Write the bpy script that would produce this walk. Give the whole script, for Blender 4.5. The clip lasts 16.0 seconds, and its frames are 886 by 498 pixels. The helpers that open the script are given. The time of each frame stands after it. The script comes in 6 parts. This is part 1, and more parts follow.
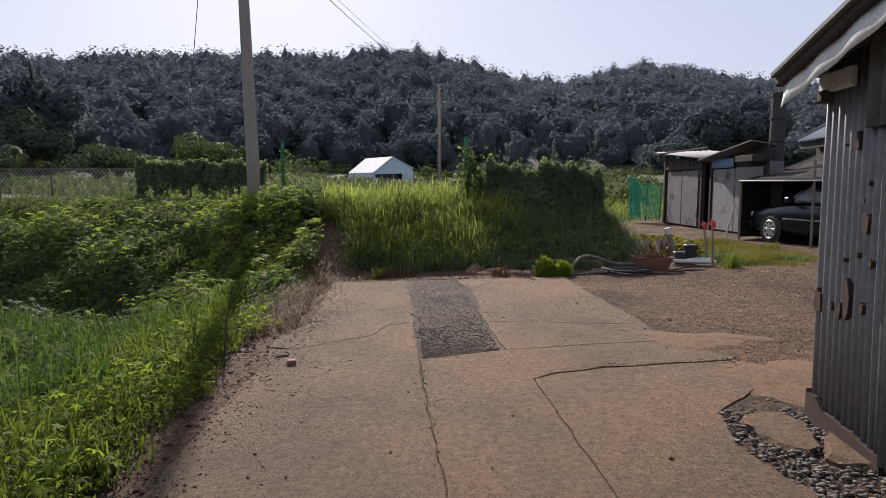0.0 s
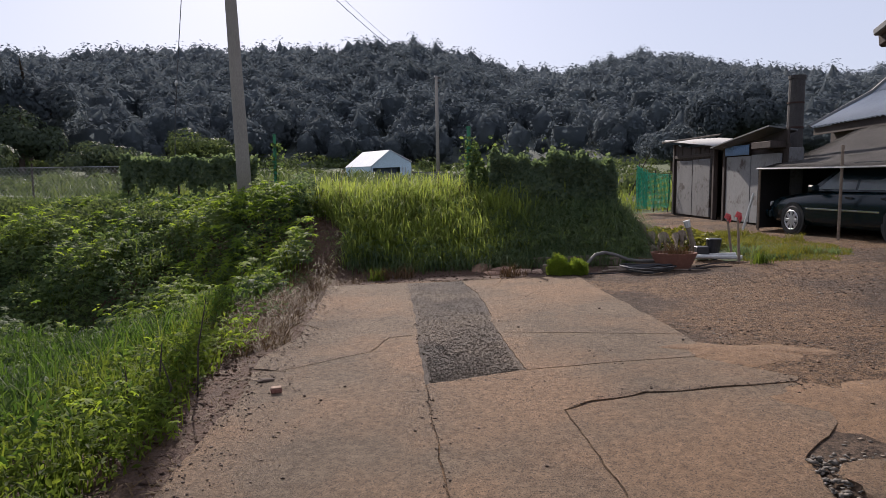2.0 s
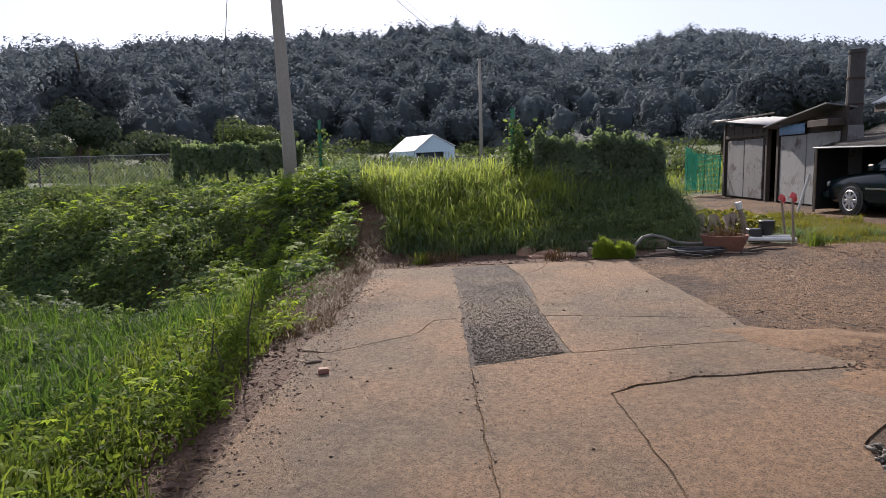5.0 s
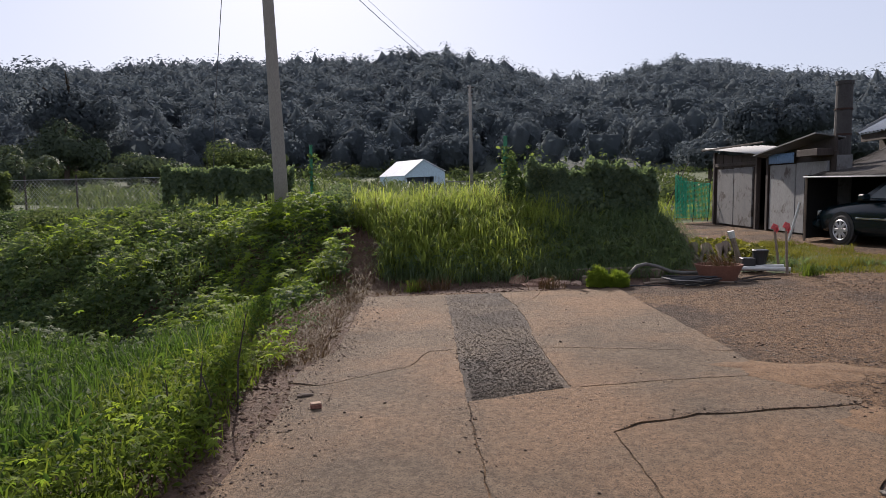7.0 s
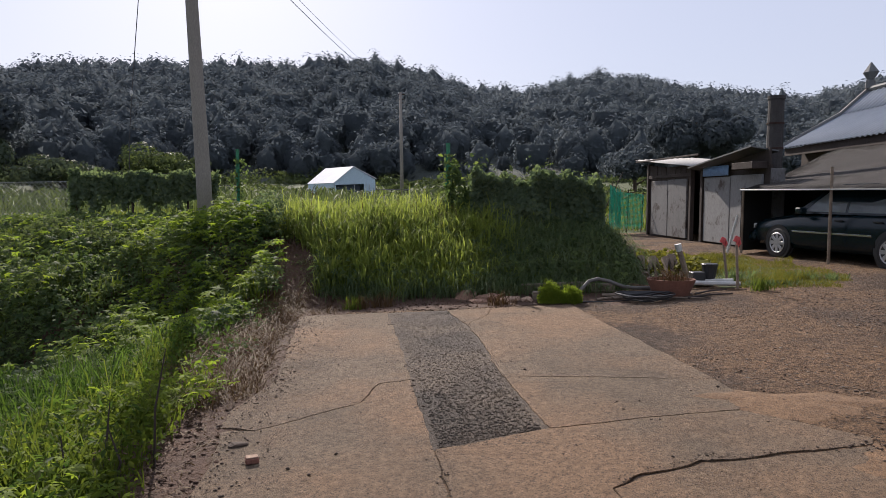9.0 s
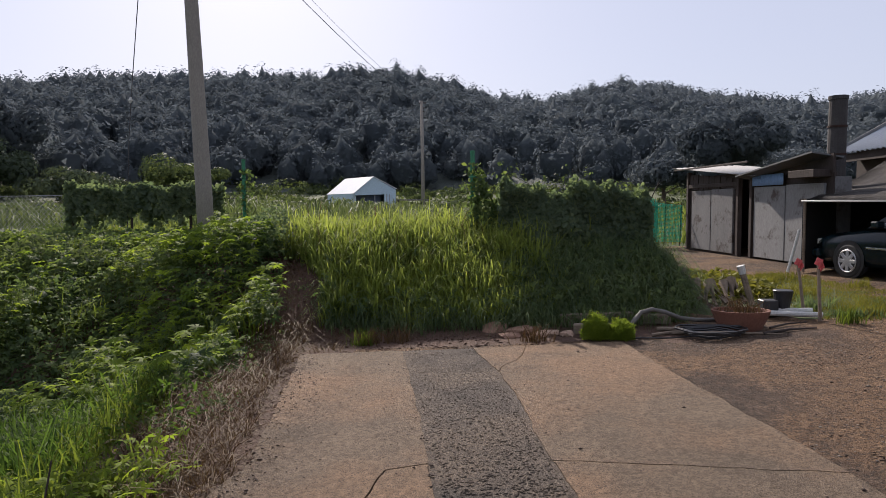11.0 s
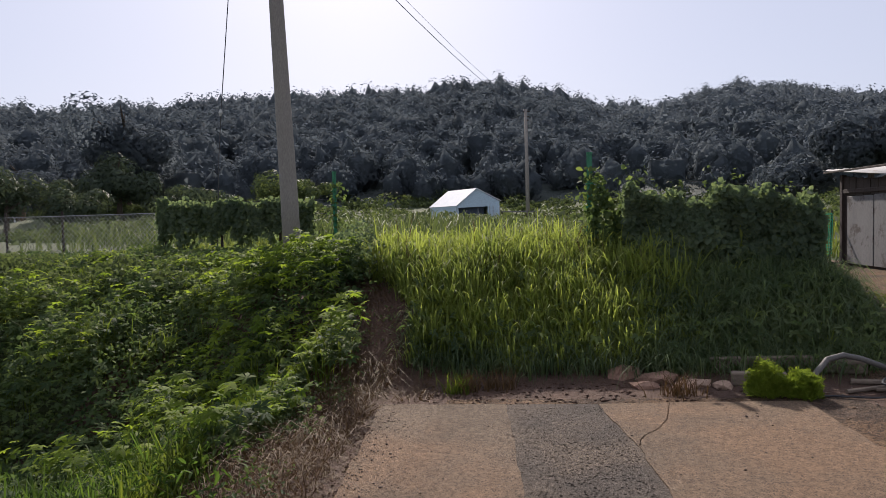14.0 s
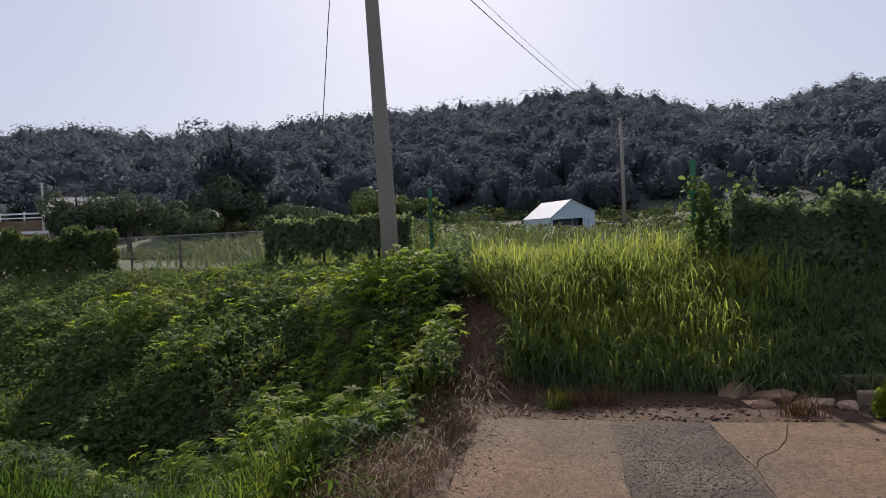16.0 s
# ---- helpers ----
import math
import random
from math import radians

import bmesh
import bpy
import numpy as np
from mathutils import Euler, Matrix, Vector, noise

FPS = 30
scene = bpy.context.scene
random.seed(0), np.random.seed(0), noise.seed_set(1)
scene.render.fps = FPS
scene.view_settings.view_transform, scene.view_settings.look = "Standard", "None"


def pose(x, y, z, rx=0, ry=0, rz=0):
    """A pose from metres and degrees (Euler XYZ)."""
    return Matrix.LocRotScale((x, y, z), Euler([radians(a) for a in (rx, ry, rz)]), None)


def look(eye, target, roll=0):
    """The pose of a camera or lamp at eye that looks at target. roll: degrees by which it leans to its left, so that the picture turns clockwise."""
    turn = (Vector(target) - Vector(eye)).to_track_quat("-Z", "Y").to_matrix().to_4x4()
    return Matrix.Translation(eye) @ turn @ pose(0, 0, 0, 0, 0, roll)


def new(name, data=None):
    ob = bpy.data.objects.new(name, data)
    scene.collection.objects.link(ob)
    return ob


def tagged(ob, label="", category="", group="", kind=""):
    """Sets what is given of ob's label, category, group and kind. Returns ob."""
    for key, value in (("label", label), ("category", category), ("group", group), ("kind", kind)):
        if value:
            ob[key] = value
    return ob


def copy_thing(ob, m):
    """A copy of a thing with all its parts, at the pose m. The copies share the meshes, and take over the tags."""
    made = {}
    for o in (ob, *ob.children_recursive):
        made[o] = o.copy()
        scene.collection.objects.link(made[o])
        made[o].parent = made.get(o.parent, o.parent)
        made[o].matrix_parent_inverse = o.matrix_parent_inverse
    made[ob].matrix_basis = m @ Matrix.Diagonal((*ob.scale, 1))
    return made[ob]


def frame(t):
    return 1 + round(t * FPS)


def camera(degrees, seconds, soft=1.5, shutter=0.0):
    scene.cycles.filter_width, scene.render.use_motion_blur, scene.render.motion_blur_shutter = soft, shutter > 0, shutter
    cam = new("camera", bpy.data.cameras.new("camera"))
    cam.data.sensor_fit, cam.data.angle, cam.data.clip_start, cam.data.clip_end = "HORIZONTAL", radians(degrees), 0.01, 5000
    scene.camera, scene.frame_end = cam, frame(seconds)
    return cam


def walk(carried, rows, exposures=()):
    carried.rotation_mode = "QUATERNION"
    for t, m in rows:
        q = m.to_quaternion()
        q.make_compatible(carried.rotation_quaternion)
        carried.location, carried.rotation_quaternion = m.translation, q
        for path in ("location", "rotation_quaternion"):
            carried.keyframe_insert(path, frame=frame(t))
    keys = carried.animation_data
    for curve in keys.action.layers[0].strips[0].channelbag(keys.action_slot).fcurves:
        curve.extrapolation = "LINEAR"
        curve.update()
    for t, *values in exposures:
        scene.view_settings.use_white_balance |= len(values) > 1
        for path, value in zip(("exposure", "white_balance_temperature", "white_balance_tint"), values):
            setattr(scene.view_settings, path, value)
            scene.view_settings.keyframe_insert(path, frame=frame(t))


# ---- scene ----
cam = camera(67.0, 16.0, 0.8)
PATH = [
    (0, (0.417, -1.063, 1.506), (0.232, 0.92, 1.321), 0.4),
    (0.5, (0.301, -0.698, 1.5), (0.259, 1.291, 1.299), -0.0),
    (1, (0.261, -0.274, 1.518), (0.123, 1.714, 1.353), 0.8),
    (1.5, (0.262, -0.23, 1.53), (0.031, 1.749, 1.358), -0.2),
    (2, (0.263, -0.194, 1.516), (0.081, 1.787, 1.31), -0.5),
    (2.5, (0.258, -0.183, 1.503), (0.029, 1.789, 1.262), 0.0),
    (3, (0.255, -0.174, 1.493), (-0.006, 1.792, 1.237), -0.3),
    (3.5, (0.251, -0.141, 1.496), (-0.051, 1.817, 1.224), -1.4),
    (4, (0.257, -0.182, 1.498), (-0.052, 1.774, 1.217), -1.1),
    (4.2, (0.259, -0.181, 1.498), (-0.033, 1.778, 1.22), -1.4),
    (6.3, (0.245, -0.209, 1.538), (-0.108, 1.749, 1.34), -0.7),
    (6.5, (0.24, -0.194, 1.545), (-0.09, 1.768, 1.35), -0.5),
    (7, (0.181, -0.087, 1.542), (-0.098, 1.886, 1.363), -0.7),
    (7.5, (0.044, -0.145, 1.588), (-0.191, 1.836, 1.439), -1.4),
    (8, (-0.048, -0.048, 1.579), (-0.207, 1.938, 1.398), -0.6),
    (8.5, (-0.07, 0.236, 1.605), (-0.098, 2.228, 1.436), -0.6),
    (9, (-0.132, 0.589, 1.572), (-0.196, 2.581, 1.415), -0.1),
    (9.2, (-0.205, 0.715, 1.591), (-0.298, 2.707, 1.442), -0.7),
    (11.3, (-0.217, 2.282, 1.657), (-0.353, 4.273, 1.528), -0.5),
    (11.5, (-0.216, 2.439, 1.654), (-0.366, 4.428, 1.516), -1.8),
    (12, (-0.194, 2.929, 1.658), (-0.425, 4.913, 1.557), 0.6),
    (12.5, (-0.246, 3.311, 1.643), (-0.569, 5.279, 1.504), -0.8),
    (13, (-0.384, 3.59, 1.681), (-0.732, 5.557, 1.594), -2.0),
    (13.5, (-0.396, 3.721, 1.681), (-0.811, 5.677, 1.612), -1.1),
    (14, (-0.405, 3.678, 1.686), (-0.842, 5.628, 1.596), -1.2),
    (14.5, (-0.429, 3.749, 1.689), (-0.898, 5.692, 1.618), -1.7),
    (15, (-0.477, 3.793, 1.707), (-1.157, 5.674, 1.675), -2.9),
    (15.5, (-0.459, 3.655, 1.704), (-1.19, 5.517, 1.684), -2.5),
    (16, (-0.452, 3.631, 1.7), (-1.154, 5.503, 1.657), -2.2),
]
walk(cam, [(t, look(eye, target, roll)) for t, eye, target, roll in PATH],
     [(0, 0.51, 5800, 18), (1.5, 0.43, 5800, 18), (2.5, 0.70, 5750, 18), (3.0, 0.75, 5750, 18), (4.0, 1.11, 5750, 18), (6.3, 0.58, 5800, 17), (9.0, 0.56, 5800, 17), (11.3, 0.54, 5850, 18), (13.5, 0.54, 5850, 18), (16, 0.36, 5850, 18)])

# ---- light ----
SUN_AZ, SUN_EL = -20.0, 33.0
world = bpy.data.worlds.new("sky")
scene.world = world
world.use_nodes = True
wn = world.node_tree
sky = wn.nodes.new("ShaderNodeTexSky")
sky.sky_type, sky.sun_disc = "NISHITA", False
sky.sun_elevation, sky.sun_rotation = radians(SUN_EL), radians(SUN_AZ)
sky.air_density, sky.dust_density, sky.ozone_density = 1.0, 1.5, 1.0
haze = wn.nodes.new("ShaderNodeMix")
haze.data_type = "RGBA"
haze.inputs[0].default_value = 0.8
haze.inputs[7].default_value = (4.75, 4.75, 4.92, 1)   # even summer haze over the clear sky
wn.links.new(sky.outputs[0], haze.inputs[6])
wn.links.new(haze.outputs[2], wn.nodes["Background"].inputs[0])
wn.nodes["Background"].inputs[1].default_value = 0.095
sun_data = bpy.data.lights.new("sun", "SUN")
sun_data.energy, sun_data.angle, sun_data.color = 4.6, radians(0.7), (1.0, 0.87, 0.68)
sun = new("sun", sun_data)
sun.matrix_world = look((0, 0, 0), (-math.sin(radians(SUN_AZ)) * math.cos(radians(SUN_EL)),
                                    -math.cos(radians(SUN_AZ)) * math.cos(radians(SUN_EL)), -math.sin(radians(SUN_EL))))


# ---- materials ----
def mat_nodes(name):
    m = bpy.data.materials.new(name)
    m.use_nodes = True
    nt = m.node_tree
    return m, nt, nt.nodes["Principled BSDF"]


def ramp(nt, src, stops):
    r = nt.nodes.new("ShaderNodeValToRGB")
    els = r.color_ramp.elements
    while len(els) < len(stops):
        els.new(0.5)
    for e, (p, c) in zip(els, stops):
        e.position, e.color = p, (*c, 1)
    nt.links.new(src, r.inputs[0])
    return r.outputs[0]


def noise_node(nt, scale, detail=5, rough=0.6, stretch=None):
    tc = nt.nodes.new("ShaderNodeTexCoord")
    n = nt.nodes.new("ShaderNodeTexNoise")
    n.inputs["Scale"].default_value, n.inputs["Detail"].default_value, n.inputs["Roughness"].default_value = scale, detail, rough
    src = tc.outputs["Object"]
    if stretch:
        mp = nt.nodes.new("ShaderNodeMapping")
        mp.inputs["Scale"].default_value = stretch
        nt.links.new(src, mp.inputs[0])
        src = mp.outputs[0]
    nt.links.new(src, n.inputs["Vector"])
    return n.outputs["Fac"]


def mixed(nt, fac, a, b, blend="MIX"):
    m = nt.nodes.new("ShaderNodeMix")
    m.data_type, m.blend_type = "RGBA", blend
    for k, v in ((0, fac), (6, a), (7, b)):
        if isinstance(v, (int, float)):
            m.inputs[k].default_value = v
        elif isinstance(v, tuple):
            m.inputs[k].default_value = (*v, 1)
        else:
            nt.links.new(v, m.inputs[k])
    return m.outputs[2]


def bump(nt, src, strength, dist, bsdf):
    b = nt.nodes.new("ShaderNodeBump")
    b.inputs["Strength"].default_value, b.inputs["Distance"].default_value = strength, dist
    nt.links.new(src, b.inputs["Height"])
    nt.links.new(b.outputs[0], bsdf.inputs["Normal"])


def surface(name, dark, light, scale=3.0, fine=40.0, rough=0.85, metal=0.0, bump_s=0.4, bump_d=0.01, stain=None, stain_scale=0.6, stain_lo=0.5, stretch=None):
    """A plain rough surface: two tones in broad patches, fine grain over it, and optional stains."""
    m, nt, b = mat_nodes(name)
    broad = ramp(nt, noise_node(nt, scale, 6, 0.65, stretch), [(0.3, dark), (0.7, light)])
    grain = noise_node(nt, fine, 8, 0.7, stretch)
    col = mixed(nt, 0.45, broad, ramp(nt, grain, [(0.3, tuple(c * 0.55 for c in dark)), (0.7, tuple(min(c * 1.35, 0.95) for c in light))]))
    if stain:
        col = mixed(nt, ramp(nt, noise_node(nt, stain_scale, 7, 0.7), [(stain_lo, (0, 0, 0)), (stain_lo + 0.1, (1, 1, 1))]), col, stain)
    nt.links.new(col, b.inputs["Base Color"])
    b.inputs["Roughness"].default_value, b.inputs["Metallic"].default_value = rough, metal
    bump(nt, grain, bump_s, bump_d, b)
    return m


def foliage(name, dark, light, trans=0.5, tint=(1.3, 1.3, 0.8), rough=0.62):
    """Leaves: reflect and let light through; each leaf or blade has its own tone."""
    m, nt, b = mat_nodes(name)
    geo = nt.nodes.new("ShaderNodeNewGeometry")
    col = ramp(nt, geo.outputs["Random Per Island"], [(0.0, dark), (0.75, light), (1.0, tuple(c * f for c, f in zip(light, (1.28, 1.2, 0.9))))])
    col = mixed(nt, 0.5, col, ramp(nt, noise_node(nt, 1.1, 3), [(0.35, dark), (0.65, light)]))
    nt.links.new(col, b.inputs["Base Color"])
    b.inputs["Roughness"].default_value = rough
    b.inputs["Specular IOR Level"].default_value = 0.1
    tr = nt.nodes.new("ShaderNodeBsdfTranslucent")
    nt.links.new(mixed(nt, 1.0, col, tuple(min(t, 3) for t in tint), "MULTIPLY"), tr.inputs["Color"])
    mx = nt.nodes.new("ShaderNodeMixShader")
    mx.inputs[0].default_value = trans
    nt.links.new(b.outputs[0], mx.inputs[1])
    nt.links.new(tr.outputs[0], mx.inputs[2])
    nt.links.new(mx.outputs[0], nt.nodes["Material Output"].inputs[0])
    return m


def pebbles(name, tones, rough=0.95):
    """Small stones, each of its own tone."""
    m, nt, b = mat_nodes(name)
    geo = nt.nodes.new("ShaderNodeNewGeometry")
    col = ramp(nt, geo.outputs["Random Per Island"], [(k / (len(tones) - 1), c) for k, c in enumerate(tones)])
    col = mixed(nt, 0.4, col, mixed(nt, 1.0, col, ramp(nt, noise_node(nt, 60, 4), [(0.3, (0.5, 0.5, 0.5)), (0.7, (1.4, 1.4, 1.4))]), "MULTIPLY"))
    nt.links.new(col, b.inputs["Base Color"])
    b.inputs["Roughness"].default_value = rough
    b.inputs["Specular IOR Level"].default_value = 0.2
    return m


def woodland(name, dark, light, trans=0.15):
    """Far woods: tone changes from tree to tree, hardly from spray to spray; the tones given hold the haze."""
    m, nt, b = mat_nodes(name)
    geo = nt.nodes.new("ShaderNodeNewGeometry")
    broad = ramp(nt, noise_node(nt, 0.09, 4, 0.7), [(0.32, dark), (0.68, light)])
    fine = ramp(nt, geo.outputs["Random Per Island"], [(0.0, tuple(c * 0.7 for c in dark)), (1.0, tuple(c * 1.15 for c in light))])
    col = mixed(nt, 0.3, broad, fine)
    nt.links.new(col, b.inputs["Base Color"])
    b.inputs["Roughness"].default_value = 1.0
    b.inputs["Specular IOR Level"].default_value = 0.05
    bump(nt, noise_node(nt, 0.9, 6, 0.75), 0.8, 0.9, b)
    tr = nt.nodes.new("ShaderNodeBsdfTranslucent")
    nt.links.new(col, tr.inputs["Color"])
    mx = nt.nodes.new("ShaderNodeMixShader")
    mx.inputs[0].default_value = trans
    nt.links.new(b.outputs[0], mx.inputs[1])
    nt.links.new(tr.outputs[0], mx.inputs[2])
    nt.links.new(mx.outputs[0], nt.nodes["Material Output"].inputs[0])
    return m


def plain(name, col, rough=0.5, metal=0.0, vary=0.25, scale=8.0, bump_s=0.15):
    return surface(name, tuple(c * (1 - vary) for c in col), tuple(min(c * (1 + vary), 0.95) for c in col), scale, scale * 9, rough, metal, bump_s, 0.004)


M = {}
def gritty(name, dark, light, sand, speck, scale, speck_scale, bump_d, mottle=0.45, speck_lo=0.62, mid_scale=22.0):
    """Worn concrete or trodden earth: broad stains, sandy drifts, mottling and small dark grit."""
    m, nt, b = mat_nodes(name)
    broad = ramp(nt, noise_node(nt, scale, 7, 0.7), [(0.32, dark), (0.68, light)])
    drift = ramp(nt, noise_node(nt, scale * 0.55, 5, 0.6), [(0.44, (0, 0, 0)), (0.56, (1, 1, 1))])
    col = mixed(nt, drift, broad, sand)
    mid = noise_node(nt, mid_scale, 9, 0.85)
    col = mixed(nt, mottle, col, mixed(nt, 1.0, col, ramp(nt, mid, [(0.36, (0.4, 0.38, 0.37)), (0.62, (1.45, 1.42, 1.38))]), "MULTIPLY"))
    tc = nt.nodes.new("ShaderNodeTexCoord")
    vo = nt.nodes.new("ShaderNodeTexVoronoi")
    vo.inputs["Scale"].default_value = speck_scale
    nt.links.new(tc.outputs["Object"], vo.inputs["Vector"])
    col = mixed(nt, ramp(nt, vo.outputs["Color"], [(0.0, (0, 0, 0)), (speck_lo, (0, 0, 0)), (speck_lo + 0.04, (0.7, 0.7, 0.7))]), col, speck)
    grain = noise_node(nt, speck_scale * 1.3, 6, 0.75)
    col = mixed(nt, 0.7, col, mixed(nt, 1.0, col, ramp(nt, grain, [(0.3, (0.35, 0.35, 0.35)), (0.7, (1.8, 1.75, 1.7))]), "MULTIPLY"))
    nt.links.new(col, b.inputs["Base Color"])
    b.inputs["Roughness"].default_value = 0.92
    b.inputs["Specular IOR Level"].default_value = 0.25
    add = nt.nodes.new("ShaderNodeMath")
    nt.links.new(grain, add.inputs[0])
    nt.links.new(mid, add.inputs[1])
    bump(nt, add.outputs[0], 0.9, bump_d, b)
    return m


M["concrete"] = gritty("concrete", (0.118, 0.093, 0.068), (0.2, 0.153, 0.108), (0.225, 0.151, 0.095), (0.078, 0.06, 0.046), 0.6, 120, 0.018, 0.75, 0.7)
M["patch"] = gritty("patch", (0.072, 0.062, 0.053), (0.13, 0.109, 0.09), (0.142, 0.114, 0.087), (0.05, 0.042, 0.037), 1.0, 100, 0.02, 0.7)
M["yard"] = gritty("yard", (0.07, 0.049, 0.036), (0.16, 0.113, 0.078), (0.205, 0.13, 0.074), (0.05, 0.037, 0.028), 0.9, 60, 0.06, 0.95, 0.62, 9.0)
M["gravel_mix"] = pebbles("gravel_mix", [(0.04, 0.03, 0.024), (0.12, 0.08, 0.055), (0.17, 0.15, 0.13), (0.2, 0.13, 0.08), (0.26, 0.235, 0.205)])
M["sand"] = gritty("sand", (0.125, 0.085, 0.055), (0.18, 0.12, 0.075), (0.2, 0.128, 0.075), (0.09, 0.064, 0.045), 1.2, 110, 0.012, 0.6, 0.7, 14.0)
M["soil"] = surface("soil", (0.05, 0.027, 0.018), (0.11, 0.06, 0.036), 1.5, 25, 0.95, 0, 1.0, 0.04)
M["turf"] = surface("turf", (0.03, 0.042, 0.012), (0.07, 0.088, 0.025), 0.35, 14, 0.95, 0, 1.0, 0.05)
# Floor tone lifted so the gaps between crowns look hazy.
M["forest_floor_hazed"] = surface("forest_floor_hazed", (0.04, 0.052, 0.046), (0.07, 0.084, 0.072), 0.05, 1, 0.95, 0, 1.0, 0.3)
M["stone"] = surface("stone", (0.075, 0.066, 0.056), (0.2, 0.178, 0.152), 9, 60, 0.95, 0, 0.5, 0.01)
M["dark_clod"] = surface("dark_clod", (0.05, 0.035, 0.026), (0.11, 0.08, 0.06), 8, 80, 0.95)
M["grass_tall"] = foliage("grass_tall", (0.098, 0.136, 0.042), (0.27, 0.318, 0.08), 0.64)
# Grass tone darkened for shade under hedge and reeds, blue lifted for haze.
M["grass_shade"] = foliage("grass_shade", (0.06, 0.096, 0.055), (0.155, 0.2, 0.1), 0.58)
M["grass_verge"] = foliage("grass_verge", (0.02, 0.046, 0.012), (0.085, 0.14, 0.028), 0.56)
M["grass_edge"] = foliage("grass_edge", (0.03, 0.056, 0.012), (0.135, 0.172, 0.03), 0.6)
M["grass_dry"] = foliage("grass_dry", (0.055, 0.031, 0.017), (0.13, 0.086, 0.042), 0.2, (1.1, 1.0, 0.7))
M["meadow"] = foliage("meadow", (0.085, 0.115, 0.035), (0.18, 0.215, 0.06), 0.55)
M["lawn"] = foliage("lawn", (0.09, 0.095, 0.018), (0.19, 0.18, 0.035), 0.4)
M["vine_bright"] = foliage("vine_bright", (0.09, 0.148, 0.022), (0.22, 0.29, 0.036), 0.62)
# Blue-grey foliage: haze over the far ridge is mixed into the colour.
M["wood_ridge_hazed"] = woodland("wood_ridge_hazed", (0.135, 0.16, 0.183), (0.175, 0.2, 0.212), 0.5)
# Vine, hedge and bush: darks raised, mostly with more blue, for veiling haze.
M["vine"] = foliage("vine", (0.038, 0.07, 0.036), (0.135, 0.18, 0.066), 0.52)
M["hedge"] = foliage("hedge", (0.07, 0.105, 0.07), (0.155, 0.2, 0.118), 0.52)
M["weed"] = foliage("weed", (0.048, 0.07, 0.034), (0.115, 0.145, 0.065), 0.45)
M["bush"] = foliage("bush", (0.05, 0.068, 0.05), (0.09, 0.115, 0.074), 0.35)
# Woodland green lightened towards blue to hold the hillside's haze.
M["wood_far_hazed"] = woodland("wood_far_hazed", (0.108, 0.132, 0.153), (0.155, 0.179, 0.19), 0.5)
M["fern"] = foliage("fern", (0.14, 0.2, 0.025), (0.24, 0.31, 0.045), 0.55)
M["bark"] = surface("bark", (0.05, 0.036, 0.026), (0.12, 0.09, 0.065), 6, 40, 0.9, 0, 0.8, 0.02, None, 1, 0.5, (1, 1, 0.2))
M["pole"] = surface("pole", (0.19, 0.172, 0.15), (0.28, 0.255, 0.222), 1.2, 70, 0.85, 0, 0.3, 0.004, (0.16, 0.145, 0.125), 2.0, 0.6, (1, 1, 0.25))
M["post_green"] = plain("post_green", (0.02, 0.16, 0.075), 0.5)
M["net_green"] = plain("net_green", (0.03, 0.34, 0.22), 0.6)
M["wire"] = plain("wire", (0.03, 0.03, 0.032), 0.5)
M["chain_link"] = plain("chain_link", (0.3, 0.305, 0.31), 0.5, 0.3)
M["galv"] = surface("galv", (0.125, 0.126, 0.13), (0.21, 0.211, 0.213), 1.6, 50, 0.55, 0.35, 0.2, 0.003, (0.13, 0.118, 0.108), 2.2, 0.62, (1, 1, 0.3))
M["rust"] = surface("rust", (0.018, 0.01, 0.008), (0.05, 0.024, 0.016), 6, 60, 0.95)
M["tin_light"] = surface("tin_light", (0.24, 0.24, 0.24), (0.36, 0.355, 0.35), 1.2, 40, 0.85, 0.0, 0.2, 0.003, (0.2, 0.165, 0.14), 1.5, 0.6)
M["tin_light"].node_tree.nodes["Principled BSDF"].inputs["Specular IOR Level"].default_value = 0.1
M["tin_blue"] = surface("tin_blue", (0.15, 0.175, 0.225), (0.21, 0.24, 0.29), 1.5, 40, 0.8, 0.0, 0.15, 0.003, (0.15, 0.155, 0.16), 1.2, 0.62)
M["tin_sky"] = surface("tin_sky", (0.14, 0.24, 0.42), (0.2, 0.32, 0.52), 2, 40, 0.7, 0.0, 0.15, 0.003)
M["tin_blue"].node_tree.nodes["Principled BSDF"].inputs["Specular IOR Level"].default_value = 0.15
M["board_white"] = surface("board_white", (0.16, 0.16, 0.16), (0.23, 0.23, 0.228), 2, 50, 0.8, 0, 0.3, 0.004, (0.07, 0.056, 0.05), 2.0, 0.55, (1, 1, 0.22))
M["board_grey"] = surface("board_grey", (0.105, 0.103, 0.103), (0.165, 0.162, 0.16), 2, 50, 0.8, 0, 0.3, 0.004, (0.05, 0.039, 0.034), 2.2, 0.52, (1, 1, 0.22))
M["wood_dark"] = surface("wood_dark", (0.022, 0.016, 0.014), (0.055, 0.04, 0.033), 3, 40, 0.9, 0, 0.6, 0.01, None, 1, 0.5, (1, 1, 0.2))
M["wood_grey"] = surface("wood_grey", (0.12, 0.09, 0.066), (0.25, 0.195, 0.145), 4, 40, 0.9, 0, 0.7, 0.012, None, 1, 0.5, (0.3, 1, 1))
M["tin_dark"] = surface("tin_dark", (0.07, 0.075, 0.078), (0.135, 0.14, 0.143), 2, 40, 0.7, 0.1, 0.3, 0.004)
M["paint_white"] = surface("paint_white", (0.5, 0.5, 0.48), (0.66, 0.66, 0.64), 3, 40, 0.7, 0, 0.2, 0.003, (0.25, 0.2, 0.16), 3.0, 0.64)
